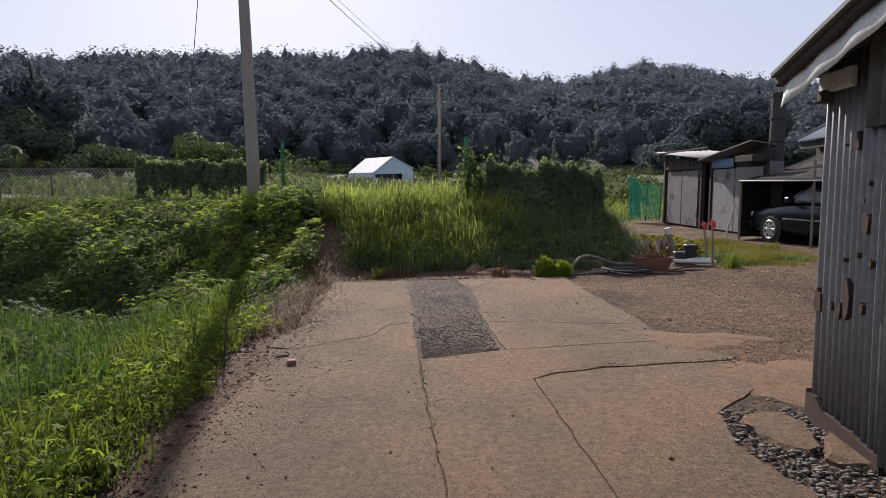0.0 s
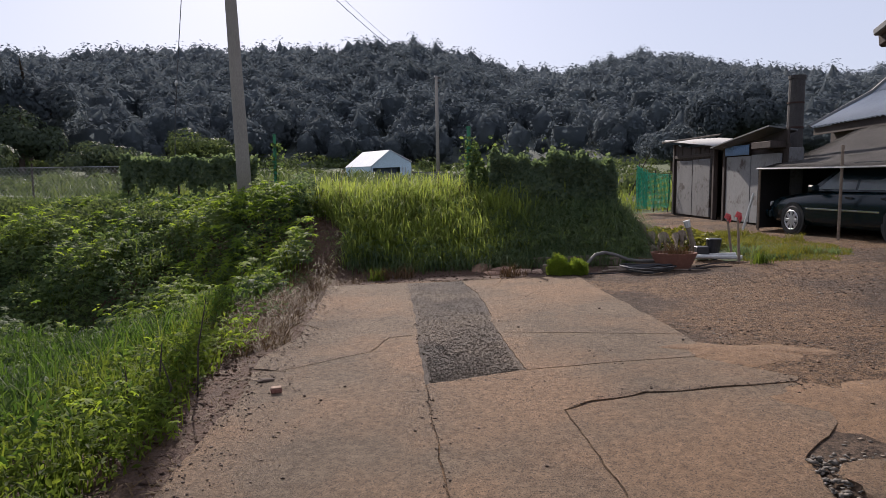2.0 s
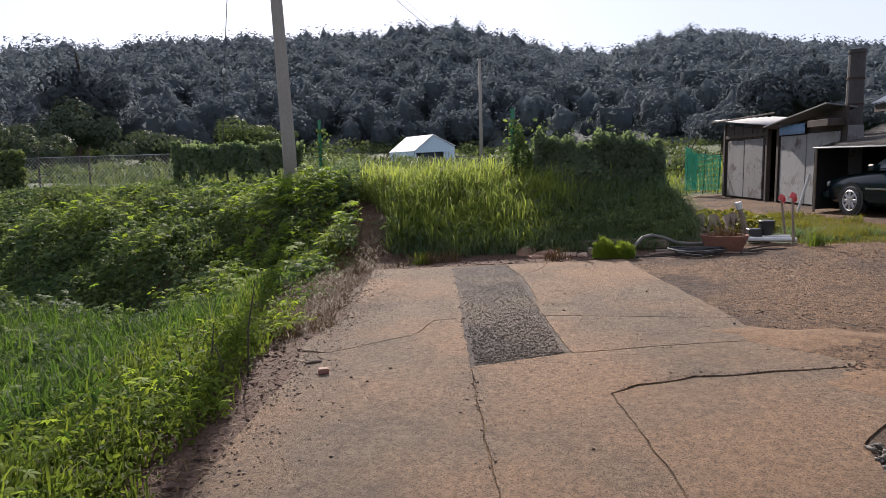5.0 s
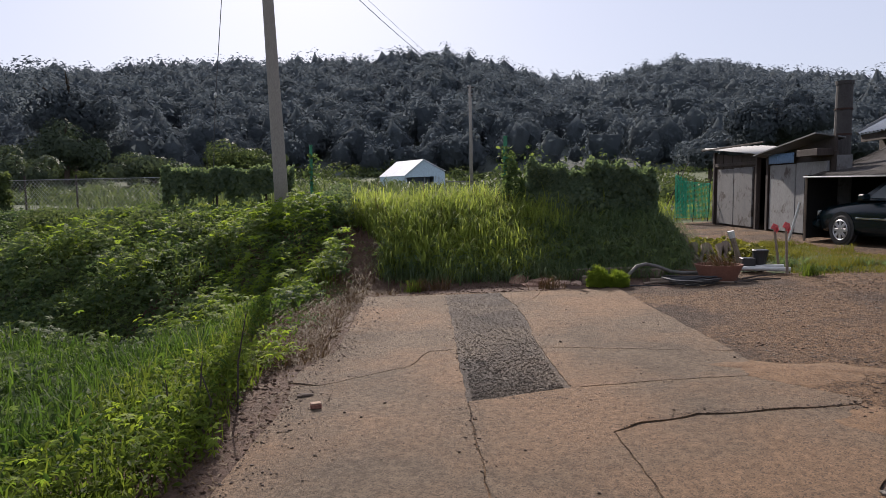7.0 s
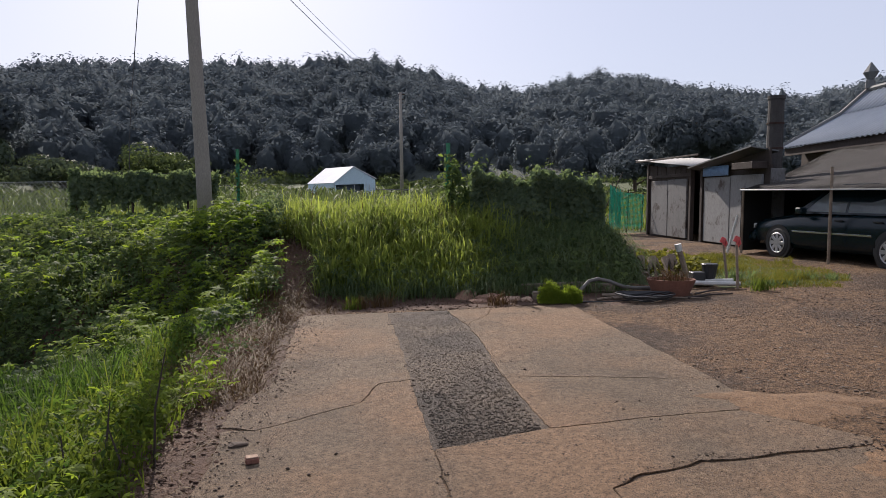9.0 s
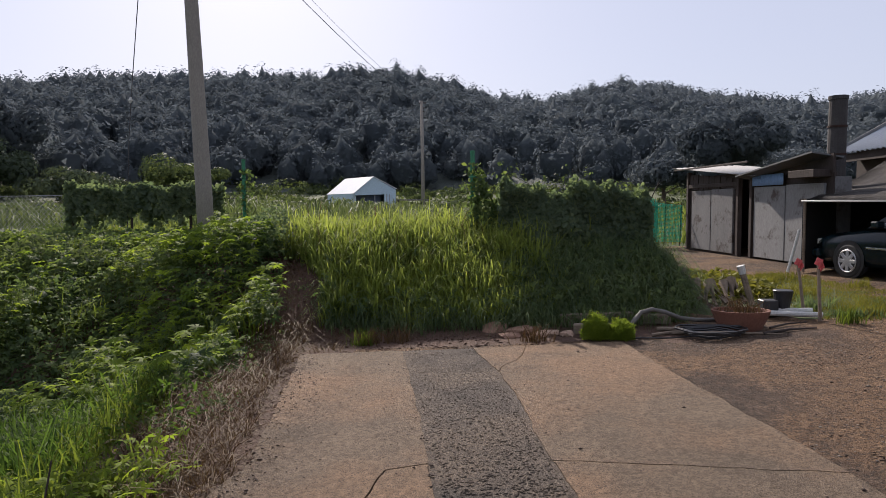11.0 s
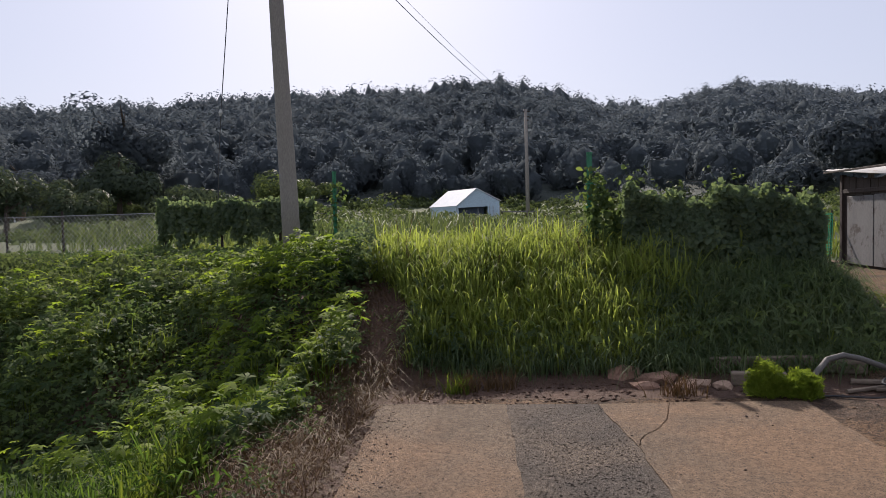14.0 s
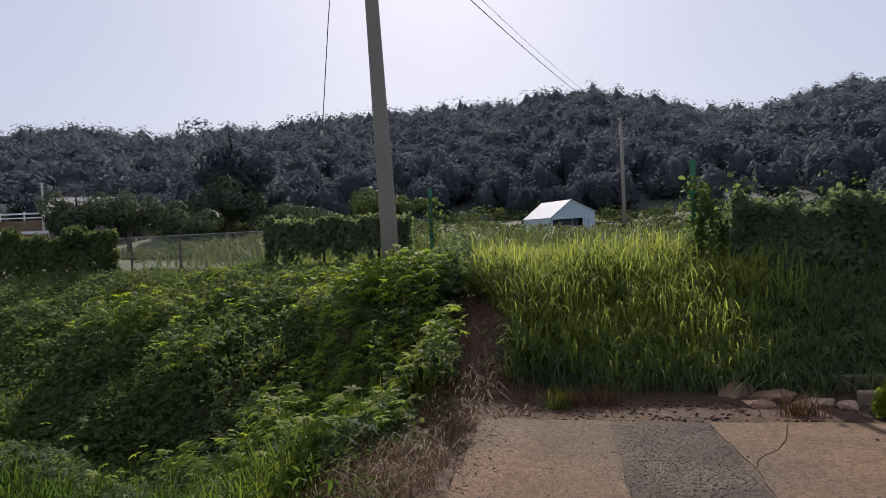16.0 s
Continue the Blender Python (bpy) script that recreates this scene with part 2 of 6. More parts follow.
M["tarp"] = surface("tarp", (0.06, 0.054, 0.051), (0.102, 0.092, 0.086), 1.5, 60, 0.95, 0, 0.6, 0.01)
M["net_shade_black"] = plain("net_shade_black", (0.012, 0.012, 0.013), 0.9)
M["tent"] = surface("tent", (0.62, 0.65, 0.69), (0.78, 0.8, 0.82), 0.8, 20, 0.6, 0, 0.2, 0.01, (0.5, 0.52, 0.54), 0.7, 0.6)
M["tent_blue"] = plain("tent_blue", (0.42, 0.53, 0.64), 0.6)
M["tent_shade"] = plain("tent_shade", (0.06, 0.075, 0.11), 0.8)
M["car_paint"] = plain("car_paint", (0.003, 0.011, 0.016), 0.25, 0.0, 0.1)
M["car_paint"].node_tree.nodes["Principled BSDF"].inputs["Specular IOR Level"].default_value = 0.3
# Pale base colour stands for reflected sky and daylight through the cabin.
M["car_glass_daylit"] = plain("car_glass_daylit", (0.3, 0.33, 0.35), 0.06, 0.0, 0.1, 8, 0.0)
M["chrome"] = plain("chrome", (0.55, 0.56, 0.57), 0.25, 0.9, 0.1)
M["tyre"] = plain("tyre", (0.02, 0.02, 0.02), 0.85)
M["rim"] = plain("rim", (0.38, 0.385, 0.39), 0.4, 0.5, 0.1)
M["lamp_glass"] = plain("lamp_glass", (0.5, 0.5, 0.48), 0.15)
M["terracotta"] = surface("terracotta", (0.12, 0.05, 0.032), (0.2, 0.088, 0.056), 5, 50, 0.85)
M["black_plastic"] = plain("black_plastic", (0.018, 0.018, 0.02), 0.45)
M["hose_grey"] = surface("hose_grey", (0.08, 0.075, 0.068), (0.145, 0.135, 0.12), 4, 50, 0.7)
M["pipe_white"] = plain("pipe_white", (0.45, 0.45, 0.43), 0.5)
M["flag_red"] = plain("flag_red", (0.5, 0.09, 0.09), 0.8)
M["rock_pink"] = surface("rock_pink", (0.17, 0.09, 0.06), (0.31, 0.19, 0.13), 5, 40, 0.9, 0, 0.8, 0.02)
M["rock_pale"] = surface("rock_pale", (0.24, 0.155, 0.11), (0.4, 0.28, 0.2), 5, 40, 0.9, 0, 0.7, 0.015)
M["brick_red"] = surface("brick_red", (0.14, 0.06, 0.045), (0.24, 0.115, 0.085), 8, 60, 0.9)
M["chimney"] = surface("chimney", (0.025, 0.023, 0.023), (0.06, 0.055, 0.053), 2.5, 40, 0.9, 0, 0.6, 0.01)


# ---- builders ----
def finish(ob, parent):
    if parent is not None:
        ob.parent = parent
    return ob


def np_mesh(name, verts, faces, mat, parent=None, smooth=False):
    """One mesh from arrays: verts (n, 3); faces, a list of (m, k) index arrays."""
    me = bpy.data.meshes.new(name)
    verts = np.asarray(verts, np.float32)
    me.vertices.add(len(verts))
    me.vertices.foreach_set("co", verts.ravel())
    loops = np.concatenate([np.asarray(f, np.int32).ravel() for f in faces])
    sizes = np.concatenate([np.full(len(f), np.asarray(f).shape[1], np.int32) for f in faces])
    starts = np.concatenate([[0], np.cumsum(sizes)[:-1]]).astype(np.int32)
    me.loops.add(len(loops))
    me.loops.foreach_set("vertex_index", loops)
    me.polygons.add(len(sizes))
    me.polygons.foreach_set("loop_start", starts)
    me.update(calc_edges=True)
    me.validate()
    if smooth:
        me.polygons.foreach_set("use_smooth", np.ones(len(sizes), bool))
    for m in (mat if isinstance(mat, (list, tuple)) else [mat]):
        me.materials.append(m)
    return finish(new(name, me), parent)


def part(name, bm, mat, parent=None, label="", smooth=False):
    me = bpy.data.meshes.new(name)
    bmesh.ops.recalc_face_normals(bm, faces=bm.faces)
    bm.to_mesh(me)
    bm.free()
    if smooth:
        for p in me.polygons:
            p.use_smooth = True
    me.materials.append(mat)
    ob = finish(new(name, me), parent)
    if label:
        ob["label"] = label
    return ob


def thing(name, label, category, at=(0, 0, 0), rz=0, group="", kind=""):
    ob = new(name)
    ob.matrix_world = pose(*at, 0, 0, rz)
    return tagged(ob, label, category, group, kind)


def box(bm, lo, hi, m=None, bev=0.0):
    geo = bmesh.ops.create_cube(bm, size=1.0)
    c = [(a + b) / 2 for a, b in zip(lo, hi)]
    s = [b - a for a, b in zip(lo, hi)]
    for v in geo["verts"]:
        v.co = Vector((v.co.x * s[0] + c[0], v.co.y * s[1] + c[1], v.co.z * s[2] + c[2]))
    vs = geo["verts"]
    if bev:
        es = list({e for v in vs for e in v.link_edges})
        out = bmesh.ops.bevel(bm, geom=es, offset=bev, segments=1, affect="EDGES")
        vs = list({v for f in out["faces"] for v in f.verts} | {v for v in vs if v.is_valid})
    if m is not None:
        bmesh.ops.transform(bm, matrix=m, verts=vs)
    return bm


def boxed(lo, hi, m=None, bev=0.006):
    return box(bmesh.new(), lo, hi, m, bev)


def tube(pts, radii, seg=8, cap=True):
    """A round bar along points, with a radius at each."""
    bm = bmesh.new()
    pts = [Vector(p) for p in pts]
    if isinstance(radii, (int, float)):
        radii = [radii] * len(pts)
    rings = []
    for i, p in enumerate(pts):
        d = (pts[min(i + 1, len(pts) - 1)] - pts[max(i - 1, 0)]).normalized()
        u = d.orthogonal().normalized() if abs(d.z) < 0.9 else Vector((1, 0, 0)).cross(d).normalized()
        if i and abs(d.z) < 0.9:
            u = Vector((0, 0, 1)).cross(d).normalized()
        w = d.cross(u)
        rings.append([bm.verts.new(p + radii[i] * (math.cos(2 * math.pi * k / seg) * u + math.sin(2 * math.pi * k / seg) * w)) for k in range(seg)])
    for a, b in zip(rings, rings[1:]):
        for k in range(seg):
            bm.faces.new((a[k], a[(k + 1) % seg], b[(k + 1) % seg], b[k]))
    if cap:
        bm.faces.new(rings[0][::-1])
        bm.faces.new(rings[-1])
    return bm


def prism(poly, z0, z1, bev=0.0):
    """A polygon in plan, from z0 (may be a function of x, y) to z1."""
    bm = bmesh.new()
    f0 = z0 if callable(z0) else lambda x, y: z0
    f1 = z1 if callable(z1) else lambda x, y: z1
    lo = [bm.verts.new((x, y, f0(x, y))) for x, y in poly]
    hi = [bm.verts.new((x, y, f1(x, y))) for x, y in poly]
    n = len(poly)
    top = bm.faces.new(hi)
    bm.faces.new(lo[::-1])
    for i in range(n):
        bm.faces.new((lo[i], lo[(i + 1) % n], hi[(i + 1) % n], hi[i]))
    if bev:
        bmesh.ops.bevel(bm, geom=list(top.edges), offset=bev, segments=1, affect="EDGES")
    return bm


def corrugated(p0, p1, up, pitch, amp, thick=0.002, rows=2, sag=0.0):
    """A corrugated sheet from p0 to p1, ribs along up; both faces and the rim are built."""
    p0, p1, up = Vector(p0), Vector(p1), Vector(up)
    along = p1 - p0
    nrm = along.cross(up).normalized()
    n = max(4, int(along.length / pitch * 6))
    vs, rng = [], np.random.RandomState(int(along.length * 1000) % 9999)
    for side in (0, 1):
        for j in range(rows + 1):
            v = j / rows
            for i in range(n + 1):
                u = i / n
                wob = amp * math.sin(2 * math.pi * u * along.length / pitch) + side * thick + sag * math.sin(math.pi * v) * (0.5 + 0.5 * math.sin(7 * u))
                vs.append(p0 + along * u + up * v + nrm * wob)
    w, m = n + 1, (n + 1) * (rows + 1)
    fs = []
    for j in range(rows):
        for i in range(n):
            a = j * w + i
            fs += [(a, a + 1, a + w + 1, a + w), (m + a, m + a + w, m + a + w + 1, m + a + 1)]
    for i in range(n):
        b = rows * w + i
        fs += [(i, m + i, m + i + 1, i + 1), (b, b + 1, m + b + 1, m + b)]
    for j in range(rows):
        a, b = j * w, j * w + n
        fs += [(a, a + w, m + a + w, m + a), (b, m + b, m + b + w, b + w)]
    bm = bmesh.new()
    bv = [bm.verts.new(v) for v in vs]
    for f in fs:
        bm.faces.new([bv[k] for k in f])
    for f in bm.faces:
        f.smooth = True
    return bm


def rock(size, seed, sub=2, rough=0.25):
    bm = bmesh.new()
    bmesh.ops.create_icosphere(bm, subdivisions=sub, radius=1)
    for v in bm.verts:
        k = 1 + rough * (noise.noise(v.co * 1.3 + Vector((seed, 0, 0))) * 1.6)
        v.co = Vector((round(v.co.x * k * 3.2) / 3.2 * 0.4 + v.co.x * k * 0.6, v.co.y * k, v.co.z * k * 0.95))
        v.co = Vector((v.co.x * size[0] / 2, v.co.y * size[1] / 2, v.co.z * size[2] / 2))
    return bm


def ss(x, a, b):
    t = np.clip((np.asarray(x, float) - a) / (b - a), 0, 1)
    return t * t * (3 - 2 * t)


def wave(x, y, s, k=0.0):
    """Cheap smooth noise for arrays, about -1 to 1."""
    x, y = np.asarray(x, float) * s, np.asarray(y, float) * s
    return (np.sin(x * 1.7 + 1.3 * np.sin(y * 1.1 + k) + k) + np.sin(y * 1.9 + 1.7 * np.sin(x * 0.8 - k) + 2 * k) + np.sin((x + y) * 2.9 + k * 3) * 0.5) / 2.5


# ---- ground ----
EDGE_Y = [-8, -4, 0, 2, 3.1, 3.6, 4.6, 5.6, 6.4, 9.1, 9.8]
EDGE_X = [-0.3, -0.4, -1.0, -1.38, -1.54, -1.59, -1.71, -1.95, -1.83, -2.31, -2.45]
SKY_AZ = [-180, -90, -60, -53.6, -48, -44.8, -39.4, -37.4, -33.5, -28.9, -21, -15, -11.4, -8.5, -3, 1, 3.7, 6, 8.7, 11, 15.5, 17.2, 22, 26.8, 31, 40, 60, 90, 180]
SKY_EL = [2, 6, 7.8, 8.2, 8.9, 8.2, 8.4, 8.9, 9.2, 9.7, 10.3, 10.4, 10.9, 11.3, 10.0, 8.9, 8.9, 9.0, 9.7, 10.0, 9.4, 8.8, 7.9, 7.3, 8.4, 9, 8, 6, 2]


def far_edge(az):
    return 250 + 130 * ss(az, -4, 6)


def height(x, y):
    x, y = np.asarray(x, float), np.asarray(y, float)
    yard = 0.045 * np.clip(x, -2.6, 9) 
    d = np.interp(y, EDGE_Y, EDGE_X) - x
    base = yard - 0.62 * ss(d, 0.3, 2.8)
    base = base - 0.55 * ss(d, 1.2, 3.0) * np.exp(-((y - 9.2 + 0.1 * (x + 4)) / 1.1) ** 2)
    ya = np.interp(x, [-14, -5, -3, -2, 3], [11.2, 9.9, 10.1, 10.7, 10.7])
    yb = np.interp(x, [-14, -6, -4, -2.5, 3], [15.8, 14.6, 13.4, 12.7, 12.7])
    t = np.clip((y - ya) / (yb - ya), 0, 1)
    t = 0.6 * t + 0.4 * ss(t, 0, 1)
    m = np.maximum(1 - ss(x, 2.2, 3.2), ss(y, 25, 32))
    top = np.interp(x, [-14, -6, -3, 0, 3], [0.9, 0.98, 0.92, 0.85, 0.8]) + 0.15 * ss(y, 14, 22)
    z = base + (top - base) * t * m
    r = np.hypot(x, y - 1)
    az = np.degrees(np.arctan2(x, y - 1))
    z = z + 3.0 * ss(r, 72, 112) * (0.75 + 0.25 * ss(az, -49, -41))
    ridge, rd = np.tan(np.radians(np.interp(az, SKY_AZ, SKY_EL))), far_edge(az)
    drop = 2.0 + 0.03 * rd
    hill = np.where(r < rd, (ridge * rd - drop) * np.clip((r - 108) / (rd - 108), 0, 1) ** 0.9, (ridge * rd - drop) * np.clip(1 - (r - rd) / 400, 0.1, 1))
    return z + np.clip(hill, 0, None) + 0.02 * wave(x, y, 2.0) * (d > 0.2)


def axis(lo, hi, step, far):
    mid = np.arange(lo, hi, step)
    out, s, v = [], step, 0.0
    while v < far:
        s = min(s * 1.13, 9.0) if v < 520 else s * 1.6
        v += s
        out.append(v)
    out = np.array(out)
    return np.concatenate([(lo - out)[::-1], mid, hi - step + out])


gx, gy = axis(-13, 9, 0.28, 3200), axis(-4, 18, 0.28, 3200)
GX, GY = np.meshgrid(gx, gy)
GZ = height(GX, GY)
nx, ny = len(gx), len(gy)
idx = np.arange(nx * ny).reshape(ny, nx)
quads = np.stack([idx[:-1, :-1], idx[:-1, 1:], idx[1:, 1:], idx[1:, :-1]], -1).reshape(-1, 4)
ground = np_mesh("ground", np.stack([GX, GY, GZ], -1).reshape(-1, 3), [quads], [M["yard"], M["soil"], M["turf"], M["forest_floor_hazed"]], None, True)
cx, cy = GX[:-1, :-1].ravel() + 0.14, GY[:-1, :-1].ravel() + 0.14
jx, jy = cx + 0.35 * wave(cx, cy, 1.7), cy + 0.35 * wave(cx, cy, 1.5, 2)
slot = np.full(len(cx), 2)
yard_in = ((jx > 2.9) & (jy < 24) & (jy > -8)) | ((jx > -3) & (jy < 10.9))
slot[yard_in] = 0
slot[(np.interp(jy, EDGE_Y, EDGE_X) + 0.15 > cx) & (jx > -7) & (jy < 15)] = 1
slot[(jx > -5) & (jx < 2.2) & (jy > 9.95) & (jy < 15)] = 1
slot[(jx > 3.2) & (jx < 5.6) & (jy > 11) & (jy < 15.5)] = 2
slot[np.hypot(cx, cy) > 104] = 3
ground.data.polygons.foreach_set("material_index", slot.astype(np.int32))
tagged(ground, "earth, gravel and turf ground rising to wooded hills", "ground", kind="structure")


# ---- vegetation builders ----
def blades(name, x, y, h, width, mat, seed=1, bend=0.35, z=None, droop=0.0, lean=(0, 0)):
    """Grass: each blade a tapering strip of three pieces that bends over."""
    rng = np.random.RandomState(seed)
    n = len(x)
    z = height(x, y) - 0.02 if z is None else z
    a = rng.uniform(0, 2 * np.pi, n)
    f = rng.uniform(0, 2 * np.pi, n)
    bd = h * bend * rng.uniform(0.2, 1.6, n)
    w = width * rng.uniform(0.6, 1.3, n)
    base = np.stack([x, y, z], -1)
    side = np.stack([np.cos(a), np.sin(a), 0 * a], -1) * w[:, None] / 2
    out = np.stack([np.cos(f) + lean[0], np.sin(f) + lean[1], 0 * f], -1) * bd[:, None]
    up = np.zeros((n, 3))
    up[:, 2] = h
    d = np.zeros((n, 3))
    d[:, 2] = -droop * bd
    p1, p2, p3 = base + 0.4 * up + 0.12 * out, base + 0.78 * up + 0.5 * out, base + up + 1.1 * out + d
    v = np.stack([base - side, base + side, p1 - side, p1 + side, p2 - 0.7 * side, p2 + 0.7 * side, p3], 1).reshape(-1, 3)
    o = (np.arange(n) * 7)[:, None]
    q = np.concatenate([o + [0, 1, 3, 2], o + [2, 3, 5, 4]])
    return np_mesh(name, v, [q, o + [4, 5, 6]], mat)


def leaves(name, p, nrm, size, mat, seed=1, aspect=0.7, flat=0.6, parent=None):
    """Leaves: each folded along its rib, six corners; nrm is the way most of them face."""
    rng = np.random.RandomState(seed)
    n = len(p)
    nn = nrm * flat + rng.normal(0, 0.45, (n, 3))
    nn /= np.linalg.norm(nn, axis=1)[:, None]
    d = rng.normal(0, 1, (n, 3))
    d[:, 2] -= 0.5
    d -= nn * (d * nn).sum(1)[:, None]
    d /= np.linalg.norm(d, axis=1)[:, None]
    s = np.cross(nn, d)
    L = (size * rng.uniform(0.55, 1.35, n))[:, None]
    W = L * aspect / 2
    v = np.stack([p - d * L * 0.5, p - d * L * 0.1 + s * W + nn * W * 0.35, p + d * L * 0.25 + s * W * 0.75 + nn * W * 0.2, p + d * L * 0.55 - nn * L * 0.08,
                  p + d * L * 0.25 - s * W * 0.75 + nn * W * 0.2, p - d * L * 0.1 - s * W + nn * W * 0.35], 1).reshape(-1, 3)
    o = (np.arange(n) * 6)[:, None]
    return np_mesh(name, v, [np.concatenate([o + [0, 1, 2, 3], o + [0, 3, 4, 5]])], mat, parent)


def arching(name, x, y, h, width, mat, seed=1, reach=0.7, droop=0.45, clump=7, spread=0.05):
    """Long grass in clumps: blades fan out from each root, arch over and hang at the tip."""
    rg = np.random.RandomState(seed)
    x, y, h = np.repeat(x, clump), np.repeat(y, clump), np.repeat(h, clump)
    n = len(x)
    f = rg.uniform(0, 2 * np.pi, n)
    off = np.abs(rg.normal(0, spread, n))
    x, y = x + np.cos(f) * off, y + np.sin(f) * off
    h = h * rg.uniform(0.55, 1.15, n)
    go = h * reach * rg.uniform(0.1, 1.3, n)
    turn = f + rg.normal(0, 0.5, n)
    side = np.stack([-np.sin(turn), np.cos(turn), 0 * f], -1) * (width * rg.uniform(0.6, 1.3, n))[:, None] / 2
    out = np.stack([np.cos(f), np.sin(f), 0 * f], -1)
    base = np.stack([x, y, height(x, y) - 0.02], -1)
    rows = []
    for k, w in ((0.0, 0.8), (0.3, 1.0), (0.58, 0.85), (0.82, 0.55)):
        c = base + out * (go * k ** 1.9)[:, None]
        c[:, 2] += h * (1 - (1 - k) ** 1.5) - droop * go * k ** 3
        rows += [c - side * w, c + side * w]
    tip = base + out * go[:, None]
    tip[:, 2] += h - droop * go * 1.25
    v = np.stack(rows + [tip], 1).reshape(-1, 3)
    o = (np.arange(n) * 9)[:, None]
    return np_mesh(name, v, [np.concatenate([o + [2 * k, 2 * k + 1, 2 * k + 3, 2 * k + 2] for k in range(3)]), o + [6, 7, 8]], mat)


def palmate(name, p, size, mat, seed=1, lobes=5, tilt=0.4, lean=(0.0, 0.0)):
    """Hand-shaped leaves: pointed leaflets fanned round one stalk end, drooping a little at the tips."""
    rg = np.random.RandomState(seed)
    n = len(p)
    nn = np.stack([rg.normal(lean[0], tilt, n), rg.normal(lean[1], tilt, n), np.ones(n)], -1)
    nn /= np.linalg.norm(nn, axis=1)[:, None]
    a0 = rg.uniform(0, 2 * np.pi, n)
    u = np.cross(nn, np.stack([np.cos(a0), np.sin(a0), 0 * a0], -1))
    u /= np.linalg.norm(u, axis=1)[:, None]
    w = np.cross(nn, u)
    L = (size * rg.uniform(0.55, 1.35, n))[:, None]
    vs = [p]
    for k in range(lobes):
        a = (k - (lobes - 1) / 2) * 4.6 / lobes
        ln = L * (1 - 0.1 * abs(k - (lobes - 1) / 2))
        d, s = np.cos(a) * u + np.sin(a) * w, -np.sin(a) * u + np.cos(a) * w
        vs += [p + d * ln * 0.5 + s * ln * 0.19, p + d * ln - nn * ln * 0.22, p + d * ln * 0.5 - s * ln * 0.19]
    v = np.stack(vs, 1).reshape(-1, 3)
    o = (np.arange(n) * (1 + 3 * lobes))[:, None]
    return np_mesh(name, v, [np.concatenate([o + [0, 3 * k + 3, 3 * k + 2, 3 * k + 1] for k in range(lobes)])], mat)


def crown_points(rng, centre, radii, n, lumps=7):
    """Leaf places over an uneven crown made of several lumps, with gaps between them."""
    c = rng.normal(0, 0.42, (lumps, 3))
    c[:, 2] = np.abs(c[:, 2]) * 0.8 - 0.15
    k = rng.randint(0, lumps, n)
    d = rng.normal(0, 1, (n, 3))
    d /= np.linalg.norm(d, axis=1)[:, None]
    rad = rng.uniform(0.28, 0.55, lumps)[k] * rng.uniform(0.6, 1.08, n) ** 0.5
    p = (c[k] + d * rad[:, None])
    return centre + p * radii, d


def scatter(rng, x0, x1, y0, y1, n):
    return rng.uniform(x0, x1, n), rng.uniform(y0, y1, n)


def stuff(ob, label, category):
    return tagged(ob, label, category, kind="stuff")


# ---- hills ----
rng = np.random.RandomState(11)


def sprays(name, p, nrm, size, mat, seed, parent=None):
    """Distant leaf sprays: one crooked three-cornered piece each, shaded with the round of its crown."""
    rg = np.random.RandomState(seed)
    n = len(p)
    nn = nrm + [0, 0, 0.2] + rg.normal(0, 0.3, (n, 3))
    nn /= np.linalg.norm(nn, axis=1)[:, None]
    d = np.cross(nn, rg.normal(0, 1, (n, 3)))
    d /= np.linalg.norm(d, axis=1)[:, None]
    s = np.cross(nn, d)
    L = (size * rg.uniform(0.5, 1.4, n))[:, None] / 2
    W = L * rg.uniform(0.5, 1.0, (n, 1))
    v = np.stack([p - d * L, p - s * W + d * L, p + s * W + d * L * 0.6], 1).reshape(-1, 3)
    ob = np_mesh(name, v, [(np.arange(n) * 3)[:, None] + [0, 1, 2]], mat, parent)
    soft = 0.7 * nrm + [0, -0.3, 0.35] + rg.normal(0, 0.1, (n, 3))
    soft /= np.linalg.norm(soft, axis=1)[:, None]
    ob.data.attributes.new("custom_normal", "FLOAT_VECTOR", "POINT").data.foreach_set("vector", np.repeat(soft, 3, 0).astype(np.float32).ravel())
    return ob


N, per = 4400, 260
az = np.radians(rng.uniform(-61, 39, N))
u = rng.uniform(0, 1, N)
rr = 106 + (far_edge(np.degrees(az)) + 6 - 106) * u ** 0.85
tx, ty = rr * np.sin(az), 1 + rr * np.cos(az)
tz = height(tx, ty)
crad = rng.uniform(1.5, 3.4, N) * (0.75 + rr / 360)
tall = rng.uniform(0.9, 1.5, N)
ball = bmesh.new()
bmesh.ops.create_icosphere(ball, subdivisions=1, radius=1)
ball.verts.index_update()
bv, bf = np.array([v.co[:] for v in ball.verts]), np.array([[v.index for v in f.verts] for f in ball.faces])
ball.free()
centre = np.stack([tx, ty, tz + crad * 1.0], -1)
scale3 = np.stack([crad, crad, crad * tall], -1)
lumps = 1 + 0.26 * (np.sin(bv[None, :, 0] * 4.3 + tx[:, None]) + np.sin(bv[None, :, 1] * 5.1 + ty[:, None] * 1.7) + np.sin(bv[None, :, 2] * 4.7 + tx[:, None] * 2.3)) / 1.6 + 0.09 * np.sin(bv[None, :, 0] * 11 + bv[None, :, 2] * 9 + ty[:, None])
lumps = (lumps + rng.normal(0, 0.09, lumps.shape)) * 0.9
vv = centre[:, None] + bv[None] * lumps[..., None] * 0.8 * scale3[:, None]
ff = (np.arange(N) * len(bv))[:, None, None] + bf
# Farther crowns take the paler tone that stands for thicker haze.
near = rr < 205
